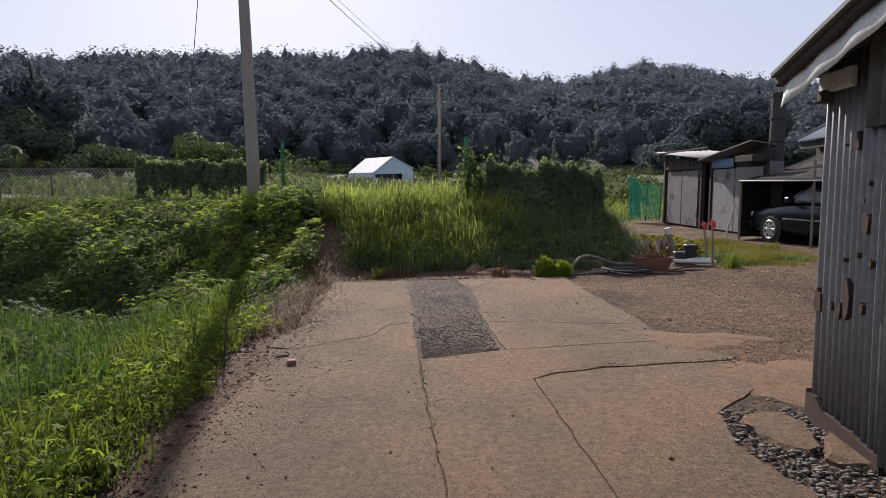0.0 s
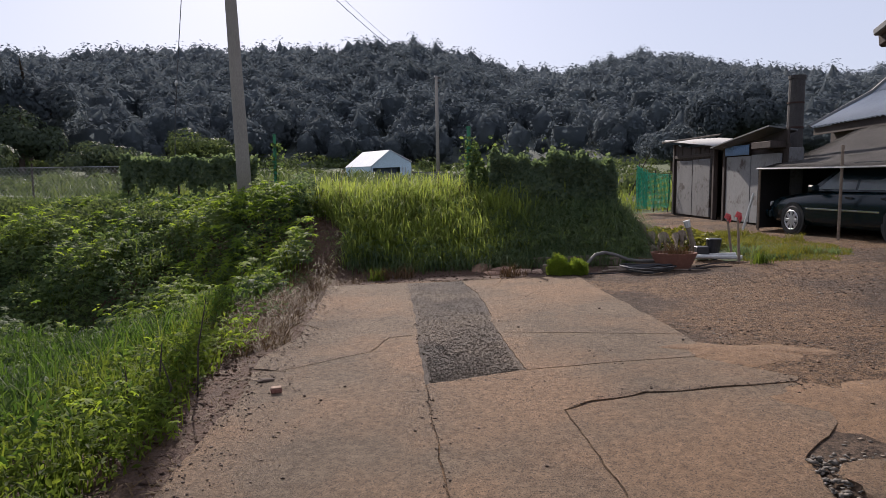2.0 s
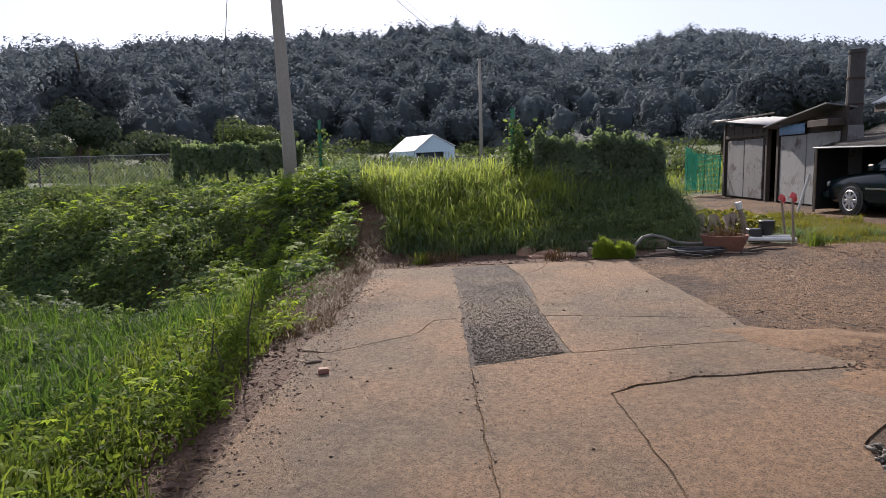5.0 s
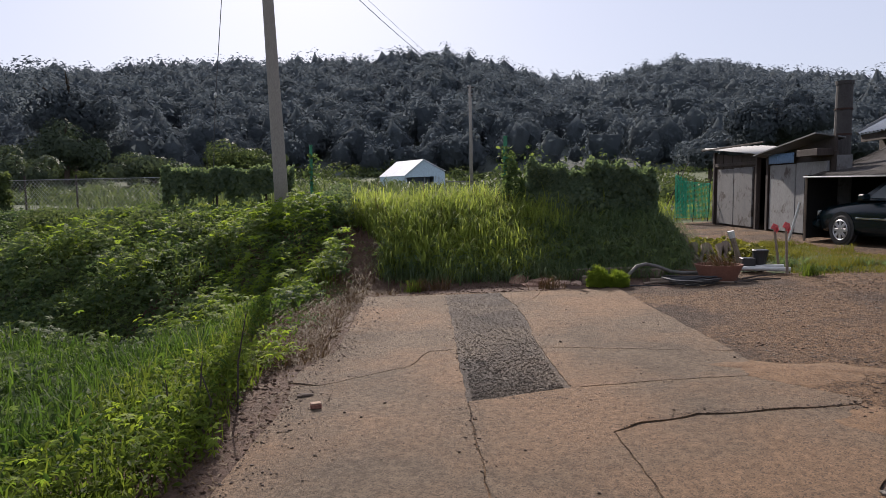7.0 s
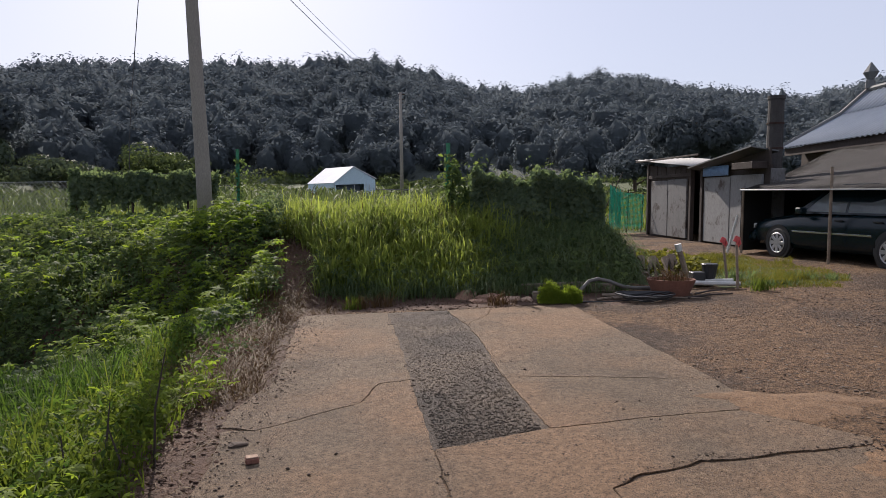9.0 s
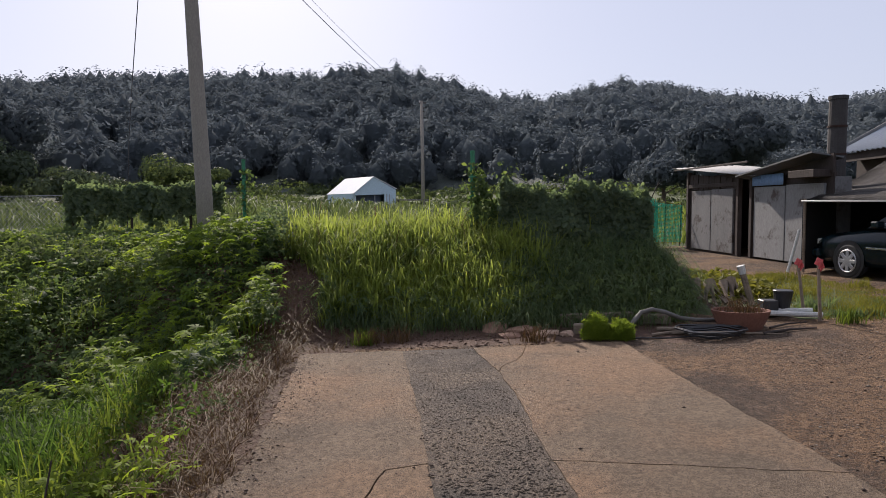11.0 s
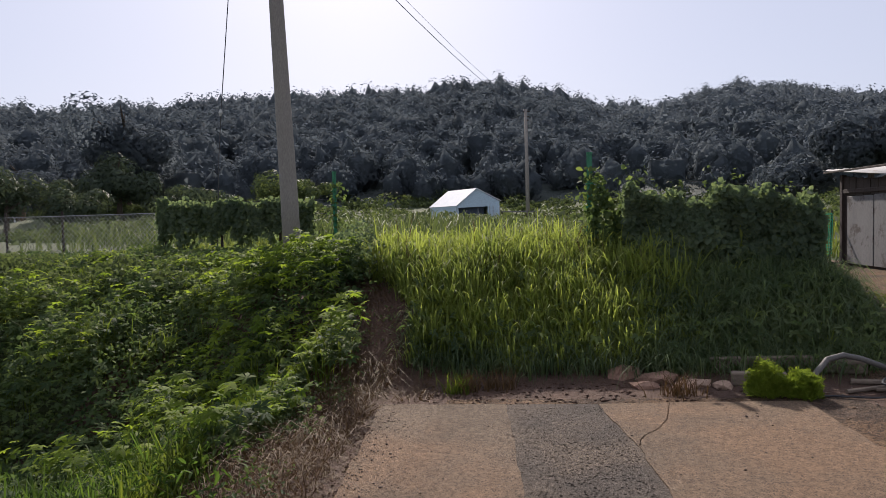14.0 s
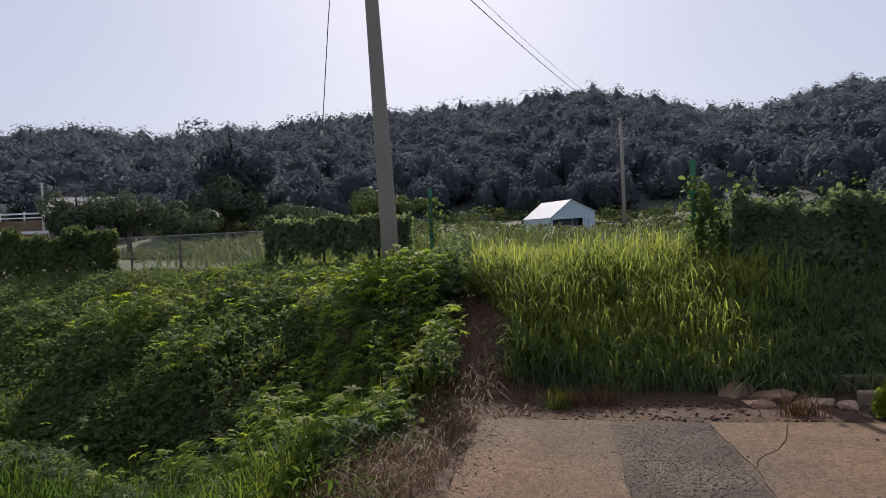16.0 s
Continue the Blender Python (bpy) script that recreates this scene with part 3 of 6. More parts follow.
for nm, sel, mt in (("hillside_crowns", near, "wood_far_hazed"), ("ridge_crowns", ~near, "wood_ridge_hazed")):
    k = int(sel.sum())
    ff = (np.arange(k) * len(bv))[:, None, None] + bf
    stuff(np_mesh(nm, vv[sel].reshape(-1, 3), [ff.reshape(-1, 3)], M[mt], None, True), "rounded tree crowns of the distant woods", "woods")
pick = rng.randint(0, len(bv), (N, per))
rows_ = np.arange(N)[:, None]
d = bv[pick] + rng.normal(0, 0.3, (N, per, 3))
d /= np.linalg.norm(d, axis=2)[..., None]
p = centre[:, None] + d * (lumps[rows_, pick] * (0.99 - 0.2 * rng.uniform(0, 1, (N, per))))[..., None] * scale3[:, None]
for nm, sel, mt in (("hillside_woods", near, "wood_far_hazed"), ("ridge_woods", ~near, "wood_ridge_hazed")):
    stuff(sprays(nm, p[sel].reshape(-1, 3), d[sel].reshape(-1, 3), np.repeat(crad[sel] * 0.2, per), M[mt], 3), "dense mixed woodland on distant hills, coloured blue-grey for haze", "woods")

# ---- banks, grass and weeds ----
rng = np.random.RandomState(5)
x, y = scatter(rng, -4.6, 1.9, 10.8, 14.2, 5200)
keep = (y > 10.95 + 0.12 * wave(x, y, 3)) & ((x > -2.3 + 0.3 * wave(x, y, 2) - (y - 10.8) * 0.3) | ((y > 12.6 + 0.3 * wave(x, y, 2)) & (x > -3.5))) & (rng.uniform(0, 1, len(x)) > 0.97 * ss(x, -0.3, 1.1)) & (wave(x, y, 2.4, 3) > -0.75)
x, y = x[keep], y[keep]
h = (0.4 + 0.31 * ss(y, 10.9, 12.3)) * rng.uniform(0.55, 1.2, len(x)) * (0.9 + 0.25 * wave(x, y, 1.6))
stuff(arching("tall_grass", x, y, h, 0.017, M["grass_tall"], 2, 0.58, 0.5, 8, 0.05), "tall yellow-green reed grass arching over the bank", "grass")
# undergrowth coloured darker for shade, in the reed grass foot and under the hedge
x, y = scatter(rng, -2.9, 2.7, 10.8, 13.0, 4400)
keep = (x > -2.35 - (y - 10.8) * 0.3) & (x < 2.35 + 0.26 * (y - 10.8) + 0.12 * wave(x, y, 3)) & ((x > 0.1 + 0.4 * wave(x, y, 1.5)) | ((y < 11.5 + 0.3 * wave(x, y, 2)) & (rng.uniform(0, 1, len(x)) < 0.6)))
x, y = x[keep], y[keep]
h = (0.32 + 0.18 * ss(y, 10.8, 12.2)) * rng.uniform(0.5, 1.25, len(x)) * (1 - 0.4 * ss(x, 2.2, 3.0))
stuff(arching("bank_grass", x, y, h, 0.013, M["grass_shade"], 3, 1.1, 0.7, 9, 0.08), "matted bank grass, coloured dark for the shade under hedge and reeds", "grass")
x, y = scatter(rng, -2.6, 2.5, 10.9, 12.4, 700)
z = height(x, y) + rng.uniform(0.08, 0.4, len(x))
stuff(palmate("bank_weeds", np.stack([x, y, z], -1), 0.085, M["vine"], 29, 5, 0.5, (0.0, -0.3)), "dark leafy weeds among the bank grass", "weeds")
# a few pale bent seed heads above the reed grass
x, y = scatter(rng, -3.2, 0.2, 12.0, 14.6, 90)
stuff(arching("seed_heads", x, y, rng.uniform(0.8, 1.05, len(x)), 0.012, M["grass_dry"], 30, 0.4, 1.1, 1, 0.02), "pale drooping seed heads over the reed grass", "grass")

x, y = scatter(rng, -11, 3, 13.2, 30, 26000)
stuff(blades("meadow_grass", x, y, rng.uniform(0.12, 0.36, len(x)) * (1 + 0.4 * wave(x, y, 0.6)) * (0.55 + 0.45 * ss(x, -4.6, -3.2)), 0.026, M["meadow"], 4, 0.5), "yellow-green meadow grass", "grass")

# verge beside the slab and the field below it
x, y = scatter(rng, -9, -0.2, -1.5, 9.8, 22000)
d = np.interp(y, EDGE_Y, EDGE_X) - x
keep = (d > 0.16 + 0.24 * ss(y, 3.0, 5.0) + 0.12 * wave(x, y, 2.2)) & (d < 6.5) & (wave(x, y, 1.9, 3) > -0.45) & ~((y > 6.6) & (d < 1.0 + 0.2 * wave(x, y, 2)))
x, y, d = x[keep], y[keep], d[keep]
h = (0.16 + 0.34 * ss(d, 0.2, 1.4) - 0.1 * ss(d, 2.5, 4)) * rng.uniform(0.35, 1.3, len(x)) * (1 + 0.5 * wave(x, y, 1.6))
edge = d < 1.35 + 0.4 * wave(x, y, 0.9, 7)
stuff(blades("verge_grass", x[edge], y[edge], h[edge], 0.012, M["grass_edge"], 6, 0.5, None, 0.4), "bright yellow-green grass along the edge of the slab", "grass")
stuff(blades("field_edge_grass", x[~edge], y[~edge], h[~edge], 0.013, M["grass_verge"], 16, 0.5, None, 0.4), "dark green grass in the low field", "grass")
# lush clumps standing out of the verge and the field
x, y = scatter(rng, -9, -0.4, -1.0, 9.0, 4600)
d = np.interp(y, EDGE_Y, EDGE_X) - x
keep = (d > 0.28 + 0.25 * ss(y, 3.0, 5.0) + 0.15 * wave(x, y, 2.2)) & (d < 6.0) & (wave(x, y, 1.3, 5) + 0.5 * wave(x, y, 3.1, 1) > -0.2) & ~((y > 6.4) & (d < 1.3))
x, y, d = x[keep], y[keep], d[keep]
h = (0.24 + 0.2 * ss(d, 0.2, 1.2)) * rng.uniform(0.5, 1.35, len(x))
near_edge = d < 1.5 + 0.4 * wave(x, y, 0.9, 7)
stuff(arching("verge_clumps", x[near_edge], y[near_edge], h[near_edge], 0.013, M["grass_edge"], 36, 0.45, 0.5, 14, 0.045), "bright clumps of grass beside the slab", "grass")
stuff(arching("field_clumps", x[~near_edge], y[~near_edge], h[~near_edge] * 1.1, 0.015, M["grass_verge"], 37, 0.45, 0.5, 13, 0.06), "lush green grass clumps in the low field", "grass")
# dry mown grass at the bend of the slab
x, y = scatter(rng, -3.9, -1.6, 5.6, 10.8, 15000)
d = np.interp(y, EDGE_Y, EDGE_X) - x
keep = (d > 0.08 + 0.1 * wave(x, y, 3)) & (d < 1.15) & ~((d > 0.6) & (y < 6.8))
x, y = x[keep], y[keep]
stuff(blades("dry_grass", x, y, rng.uniform(0.03, 0.2, len(x)) * rng.uniform(0.6, 1.6, len(x)), 0.006, M["grass_dry"], 7, 1.9, None, 0.35), "dry cut brown grass at the edge of the slab", "dry grass")

# dead litter on the bare margin of the slab
y = rng.uniform(-1.0, 9.5, 5200)
x = np.interp(y, EDGE_Y, EDGE_X) - rng.uniform(-0.1, 0.45, len(y))
stuff(blades("verge_litter", x, y, rng.uniform(0.01, 0.05, len(x)), 0.011, M["grass_dry"], 57, 3.0, None, 0.3), "brown dead grass litter along the slab", "dead grass")
# straw and dead stems on the bare path up the bank
x, y = scatter(rng, -4.2, -1.9, 9.9, 13.2, 3000)
keep = (x > -3.1 - (y - 10) * 0.36 + 0.2 * wave(x, y, 3)) & (x < -2.0 - (y - 10.4) * 0.3)
x, y = x[keep], y[keep]
stuff(blades("dead_stems", x, y, rng.uniform(0.02, 0.13, len(x)), 0.009, M["grass_dry"], 17, 2.2, None, 0.3), "straw and dead stems on bare earth", "dead stems")
# broad-leaved vines over the bank
x, y = scatter(rng, -17, -2.4, 8.6, 17.2, 30000)
d = np.interp(y, EDGE_Y, EDGE_X) - x
keep = (d > 0.8 + 0.25 * wave(x, y, 2)) & ~((y > 10.0) & (x > -4.3 + 0.22 * wave(x, y, 2.5) + 0.0 * y) & (y < 13.8) & (x > -2.7 - (y - 10) * 0.33))
x, y = x[keep], y[keep]
lump = 0.34 + 0.34 * wave(x, y, 1.35) + 0.3 * wave(x + 0.5 * y, y, 0.75, 4) + 0.16 * wave(x, y, 3.6, 2)
lump = lump * (1 - 0.8 * ss(y, 12.2, 14.3)) * (1 - 0.7 * np.exp(-((x + 5.6) / 1.1) ** 2 - ((y - 13.9) / 1.3) ** 2))
z = height(x, y) + np.clip(lump, 0.04, None) * rng.uniform(0.35, 1.1, len(x))
sprig = rng.normal(0, 0.09, (3, len(x), 3)) * [1, 1, 0.6]
p = np.concatenate([np.stack([x, y, z], -1) + s for s in sprig])
stuff(leaves("vine_leaves", p, np.tile([0.0, -0.25, 1.0], (len(p), 1)), 0.064, M["vine"], 8, 0.8, 0.75), "green broad-leaved vines covering the bank", "vines")


def vine_top(x, y):
    lump = 0.36 + 0.36 * wave(x, y, 1.35) + 0.32 * wave(x + 0.5 * y, y, 0.75, 4) + 0.16 * wave(x, y, 3.6, 2)
    return lump.clip(0.06) * (1 - 0.8 * ss(y, 12.2, 14.3))


def off_path(x, y):
    """How far to the side of the bare path up the bank."""
    return np.where(y > 10.0, -2.75 - (y - 10) * 0.33, np.interp(y, EDGE_Y, EDGE_X) - 0.7) - x


# hand-shaped leaves in layers over the vines
x, y = scatter(rng, -15, -2.4, 8.4, 16.0, 30000)
o = off_path(x, y) + 0.2 * wave(x, y, 2.5)
keep = (o > 0.0) & (wave(x, y, 2.1, 9) > -0.6)
x, y = x[keep], y[keep]
z = height(x, y) + vine_top(x, y) * rng.uniform(0.5, 1.15, len(x)) + 0.03
stuff(palmate("hop_leaves", np.stack([x, y, z], -1), 0.09, M["vine"], 48, 5, 0.45, (0.0, -0.2)), "dark green hand-shaped leaves over the bank", "vines")
# shoots toned brighter for sun on the bank, thickest beside the bare path
x, y = scatter(rng, -12, -2.6, 8.2, 15.2, 17000)
o = off_path(x, y) + 0.25 * wave(x, y, 2.2)
chance = 0.65 * ss(o, 0.0, 0.25) * (1 - ss(o, 1.7, 3.0)) + 0.2 * ss(wave(x, y, 1.35) + 0.8 * wave(x + 0.5 * y, y, 0.75, 4), 0.2, 0.9) + 0.12 * ss(y, 11.5, 13)
keep = (o > 0.0) & (rng.uniform(0, 1, len(x)) < chance) & (wave(x, y, 2.9, 1) > -0.35)
x, y = x[keep], y[keep]
z = height(x, y) + vine_top(x, y) * rng.uniform(0.95, 1.3, len(x)) + rng.uniform(0.05, 0.16, len(x))
stuff(palmate("sunlit_shoots", np.stack([x, y, z], -1), 0.1, M["vine_bright"], 18, 5, 0.35, (-0.05, -0.15)), "yellow-green shoots over the bank vines, toned brighter for sunlight", "vines")
# loose grass stems through the vines
x, y = scatter(rng, -11, -2.9, 8.8, 14.5, 700)
keep = (off_path(x, y) > 0.1) & (wave(x, y, 1.1, 8) > 0.1)
x, y = x[keep], y[keep]
stuff(arching("bank_stems", x, y, 0.25 + vine_top(x, y) * 1.2, 0.012, M["grass_edge"], 49, 0.6, 0.6, 6, 0.06), "grass stems growing through the vines", "grass")
# green weeds coming through the dry strip
x, y = scatter(rng, -4.6, -1.9, 5.8, 12.6, 2600)
d = np.interp(y, EDGE_Y, EDGE_X) - x
keep = (d > 0.35) & (wave(x, y, 2.6, 2) > 0.05) & ((y < 10) | ((x > -3.4 - (y - 10) * 0.36) & (x < -2.0)))
x, y = x[keep], y[keep]
z = height(x, y) + rng.uniform(0.02, 0.16, len(x))
p = np.concatenate([np.stack([x, y, z], -1) + rng.normal(0, 0.05, (len(x), 3)) * [1, 1, 0.6] for _ in range(4)])
stuff(leaves("strip_weeds", p, np.tile([0.0, -0.2, 1.0], (len(p), 1)), 0.045, M["weed"], 22, 0.4, 0.5), "small green weeds in dry grass", "weeds")
# matted herbs on the shaded bank under the hedge
x, y = scatter(rng, 0.2, 2.6, 10.9, 12.8, 1600)
z = height(x, y) + rng.uniform(0.03, 0.38, len(x))
stuff(leaves("bank_herbs", np.stack([x, y, z], -1), np.tile([0.0, -0.5, 0.8], (len(x), 1)), 0.07, M["weed"], 19, 0.45, 0.5), "matted green herbs below the hedge", "herbs")
# yellow-green broad weeds along the slab
x, y = scatter(rng, -4.2, -1.3, 1.5, 6.6, 6200)
d = np.interp(y, EDGE_Y, EDGE_X) - x
keep = (d > 0.24 + 0.14 * ss(y, 3.0, 5.0)) & (d < 1.9) & (wave(x, y, 1.5, 6) > -0.15)
x, y, d = x[keep], y[keep], d[keep]
z = height(x, y) + rng.uniform(0.04, 0.3, len(x)) * ss(d, -0.2, 0.8)
p = np.concatenate([np.stack([x, y, z], -1) + rng.normal(0, 0.05, (len(x), 3)) for _ in range(4)])
stuff(leaves("verge_weeds", p, np.tile([0.0, -0.2, 1.0], (len(p), 1)), 0.05, M["grass_edge"], 20, 0.45, 0.6), "yellow-green leafy weeds along the slab", "weeds")
x, y = scatter(rng, -3.6, -1.1, 0.8, 6.4, 3000)
d = np.interp(y, EDGE_Y, EDGE_X) - x
keep = (d > 0.24 + 0.14 * wave(x, y, 2.4)) & (d < 1.5) & (wave(x, y, 1.9, 4) > 0.0)
x, y, d = x[keep], y[keep], d[keep]
z = height(x, y) + rng.uniform(0.04, 0.3, len(x)) * ss(d, -0.2, 0.7) + 0.04
stuff(palmate("verge_shoots", np.stack([x, y, z], -1), 0.062, M["vine_bright"], 28, 5, 0.4, (0.0, -0.1)), "yellow-green leafy shoots along the slab", "weeds")
# leafy weeds in the low field
x, y = scatter(rng, -12, -1.6, 0.5, 9.4, 9000)
d = np.interp(y, EDGE_Y, EDGE_X) - x
keep = (d > 0.5) & (wave(x, y, 0.9, 1) > -0.1)
x, y = x[keep], y[keep]
z = height(x, y) + rng.uniform(0.08, 0.42, len(x))
p = np.concatenate([np.stack([x, y, z], -1) + rng.normal(0, 0.06, (len(x), 3)) for _ in range(3)])
stuff(leaves("field_weeds", p, np.tile([0.0, -0.1, 1.0], (len(p), 1)), 0.06, M["grass_verge"], 9, 0.35, 0.5), "leafy green weeds in the low field", "weeds")

x, y = scatter(rng, -8, -2.2, 3.5, 9.4, 9000)
d = np.interp(y, EDGE_Y, EDGE_X) - x
keep = (d > 1.5 + 0.4 * wave(x, y, 1.2)) & (wave(x, y, 0.8, 2) + 0.4 * wave(x, y, 2.4) > -0.1)
x, y = x[keep], y[keep]
z = height(x, y) + (0.3 + 0.14 * wave(x, y, 2.2, 3)) * rng.uniform(0.4, 1.15, len(x))
stuff(palmate("field_herbs", np.stack([x, y, z], -1), 0.07, M["vine"], 38, 5, 0.45, (0.0, -0.15)), "dark green leafy herbs in the low field", "herbs")

# ---- utility pole, posts ----
pole = thing("utility_pole", "grey concrete utility pole standing on the bank", "utility pole", (-5.75, 15.0, 0.85))
for k, (zb, zt, ox) in enumerate(((7.0, 10.05, 0.0), (7.15, 10.3, 0.25))):
    a, b = Vector((-5.95 + ox * 0.4, 15.0, zb + 0.9)), Vector((-6.1 + ox, 63.5, zt + 0.95))
    cab = [a.lerp(b, i / 16) + Vector((0, 0, -0.5 * 4 * (i / 16) * (1 - i / 16))) for i in range(17)]
    tagged(part("overhead_cable", tube(cab, 0.013 if k == 0 else 0.007, 5), M["wire"]), "thin overhead cable between two utility poles", "cable", "overhead cables")
part("shaft", tube([(0, 0, -0.2), (-0.04, 0, 1.2), (-0.17, 0, 4.6), (-0.34, 0, 9.0)], [0.165, 0.158, 0.13, 0.105], 24), M["pole"], pole, smooth=True)


# ---- concrete slab ----
def plane_z(x, y):
    return 0.045 * x


def inset(poly, g):
    """Shrinks a polygon in plan by g on every side."""
    n, out = len(poly), []
    area = sum(poly[i][0] * poly[(i + 1) % n][1] - poly[(i + 1) % n][0] * poly[i][1] for i in range(n))
    sgn = 1 if area > 0 else -1
    for i in range(n):
        a, b, c = (Vector(poly[(i + k) % n]) for k in (-1, 0, 1))
        d1, d2 = (b - a).normalized(), (c - b).normalized()
        n1, n2 = Vector((-d1.y, d1.x)) * sgn, Vector((-d2.y, d2.x)) * sgn
        m = n1 + n2
        m = m / max(m.dot(n1), 0.5)
        out.append((b.x + m.x * g, b.y + m.y * g))
    return out


def ragged(poly, amp, step, seed, keep=()):
    """Adds small uneven bends along the sides of a polygon."""
    rg, out = random.Random(seed), []
    for i, a in enumerate(poly):
        b = poly[(i + 1) % len(poly)]
        a, b = Vector(a), Vector(b)
        n = max(1, int((b - a).length / step))
        d = (b - a).normalized()
        nrm = Vector((-d.y, d.x))
        for k in range(n):
            p = a.lerp(b, k / n)
            key = round(p.x * 31 + p.y * 57, 3)
            o = amp * noise.noise(Vector((p.x * 4.1, p.y * 4.1, 0.5))) + 0.012 * noise.noise(Vector((p.x * 19, p.y * 19, 2.5))) + rg.uniform(-0.003, 0.003) if k else 0
            out.append((p.x + nrm.x * o * (1 if (d.x + d.y * 1.3) > 0 else -1), p.y + nrm.y * o * (1 if (d.x + d.y * 1.3) > 0 else -1)))
    return out


left_edge = [(-2.45, 9.82), (-2.31, 9.13), (-1.83, 6.39), (-1.95, 5.56), (-1.71, 4.61), (-1.59, 3.64), (-1.54, 3.12), (-1.38, 2.0), (-1.0, 0.0), (-0.4, -4.0)]
joint = [(-1.2, 9.8), (-0.82, 7.68), (-0.32, 4.66), (-0.06, 3.18), (0.15, 2.04), (0.55, 0.0), (1.3, -4.0)]
hair = [(-1.85, 5.15), (-1.6, 5.11), (-0.94, 5.68), (-0.87, 6.2), (-0.59, 6.3)]
crack = [(0.65, 4.03), (0.84, 4.2), (1.04, 4.25), (1.22, 4.36), (1.41, 4.35), (1.85, 4.45), (2.27, 4.5)]
second = [(0.65, 4.03), (0.78, 3.16), (0.96, 2.05), (1.25, 0.0), (1.9, -4.0)]
low_crack = [(x_, y_ - w_) for (x_, y_), w_ in zip(crack, (0.0, 0.03, 0.018, 0.034, 0.022, 0.03, 0.01))]
strip_right = [(-0.38, 9.8), (-0.09, 8.65), (0.06, 7.65), (0.2, 6.3), (0.43, 4.97)]
far_crack = [(0.24, 9.83), (0.2, 9.5), (0.1, 9.1), (-0.05, 8.86), (-0.09, 8.65)]
panels = [
    ([*joint[:2], hair[4], hair[3], hair[2], hair[1], (-1.86, 5.2), (-1.95, 5.56), *left_edge[2::-1]], 0.006),
    ([hair[4], *joint[2:], *left_edge[:3:-1], (-1.84, 5.12), *hair[1:4]], 0.006),
    ([far_crack[0], (1.37, 9.85), (1.42, 9.21), (1.9, 5.99), *strip_right[3:0:-1], *far_crack[3:0:-1]], 0.004),
    ([strip_right[0], *far_crack[:4], strip_right[1]], 0.004),
    ([(0.2, 6.3), (1.9, 5.99), (1.93, 5.58), (1.78, 5.2), (1.32, 5.14), (0.43, 4.97)], 0.0065),
    ([(-0.32, 4.66), (0.43, 4.97), (1.32, 5.14), (1.78, 5.2), (2.34, 4.62), *crack[::-1], *second[1:], *joint[:2:-1]], 0.0065),
    ([*low_crack[::-1], *second[1:], (2.6, -4.0), (2.05, 0.5), (1.95, 1.6), (1.9, 2.06), (1.72, 2.69), (1.8, 3.25), (2.19, 3.72)], 0.0065),
]
slab = thing("pavement", "worn sandy concrete slab with cracks and joints", "pavement", kind="structure")
for n, (poly, g) in enumerate(panels):
    pn = inset(ragged(poly, 0.02, 0.045, n), g)
    part("concrete_panel", prism(pn, lambda x, y: plane_z(x, y) - 0.1, lambda x, y: plane_z(x, y) + 0.01, 0.004), M["concrete"], slab)
patch_poly = [(-1.2, 9.8), (-0.82, 7.68), (-0.32, 4.66), *strip_right[::-1]]
part("gravel_patch", prism(inset(patch_poly, -0.01), lambda x, y: plane_z(x, y) - 0.1, lambda x, y: plane_z(x, y) + 0.003), M["patch"], slab, "rough dark gravelly repair strip")


def stones(name, x, y, z, s, mat, seed, label, category, flat=0.7):
    """Many small faceted stones in one mesh."""
    rg = np.random.RandomState(seed)
    n = len(x)
    oct_v = np.array([[1, 0, 0], [0.3, 0.9, 0.1], [-0.8, 0.5, 0], [-0.7, -0.6, 0.1], [0.4, -0.9, 0], [0.1, 0.05, 0.8], [0, 0, -0.8]])
    oct_f = np.array([[0, 1, 5], [1, 2, 5], [2, 3, 5], [3, 4, 5], [4, 0, 5], [1, 0, 6], [2, 1, 6], [3, 2, 6], [4, 3, 6], [0, 4, 6]])
    a = rg.uniform(0, 6.28, n)
    v = oct_v[None] * (1 + rg.uniform(-0.45, 0.35, (n, 7, 3))) + rg.uniform(-0.25, 0.25, (n, 7, 3))
    c, s_ = np.cos(a)[:, None], np.sin(a)[:, None]
    v = np.stack([v[..., 0] * c - v[..., 1] * s_, v[..., 0] * s_ + v[..., 1] * c, v[..., 2] * flat], -1) * (s[:, None, None] / 2)
    v += np.stack([x, y, z], -1)[:, None]
    f = (np.arange(n) * 7)[:, None, None] + oct_f
    return stuff(np_mesh(name, v.reshape(-1, 3), [f.reshape(-1, 3)], mat), label, category)


rng = np.random.RandomState(21)
# coarse chippings in the repair strip, coarser towards its near end
v_ = rng.uniform(0, 1, 5200)
yy = 4.7 + 5.0 * v_ ** 1.9
xx = np.interp(yy, [4.66, 7.68, 9.8], [-0.30, -0.80, -1.18]) + rng.uniform(0.02, 0.72, 5200) * np.interp(yy, [4.66, 9.8], [1.0, 1.2])
xx = np.minimum(xx, np.interp(yy, [4.97, 6.3, 7.65, 8.65, 9.8], [0.42, 0.19, 0.05, -0.1, -0.39]))
stones("gravel", xx, yy, plane_z(xx, yy) + 0.004, rng.uniform(0.008, 0.032, 5200) * (1.2 - 0.6 * v_), M["patch"], 1, "dark grey chippings in the repair strip", "gravel", 0.6)
# yard stones
x, y = scatter(rng, 1.3, 8.5, 2.6, 14, 24000)
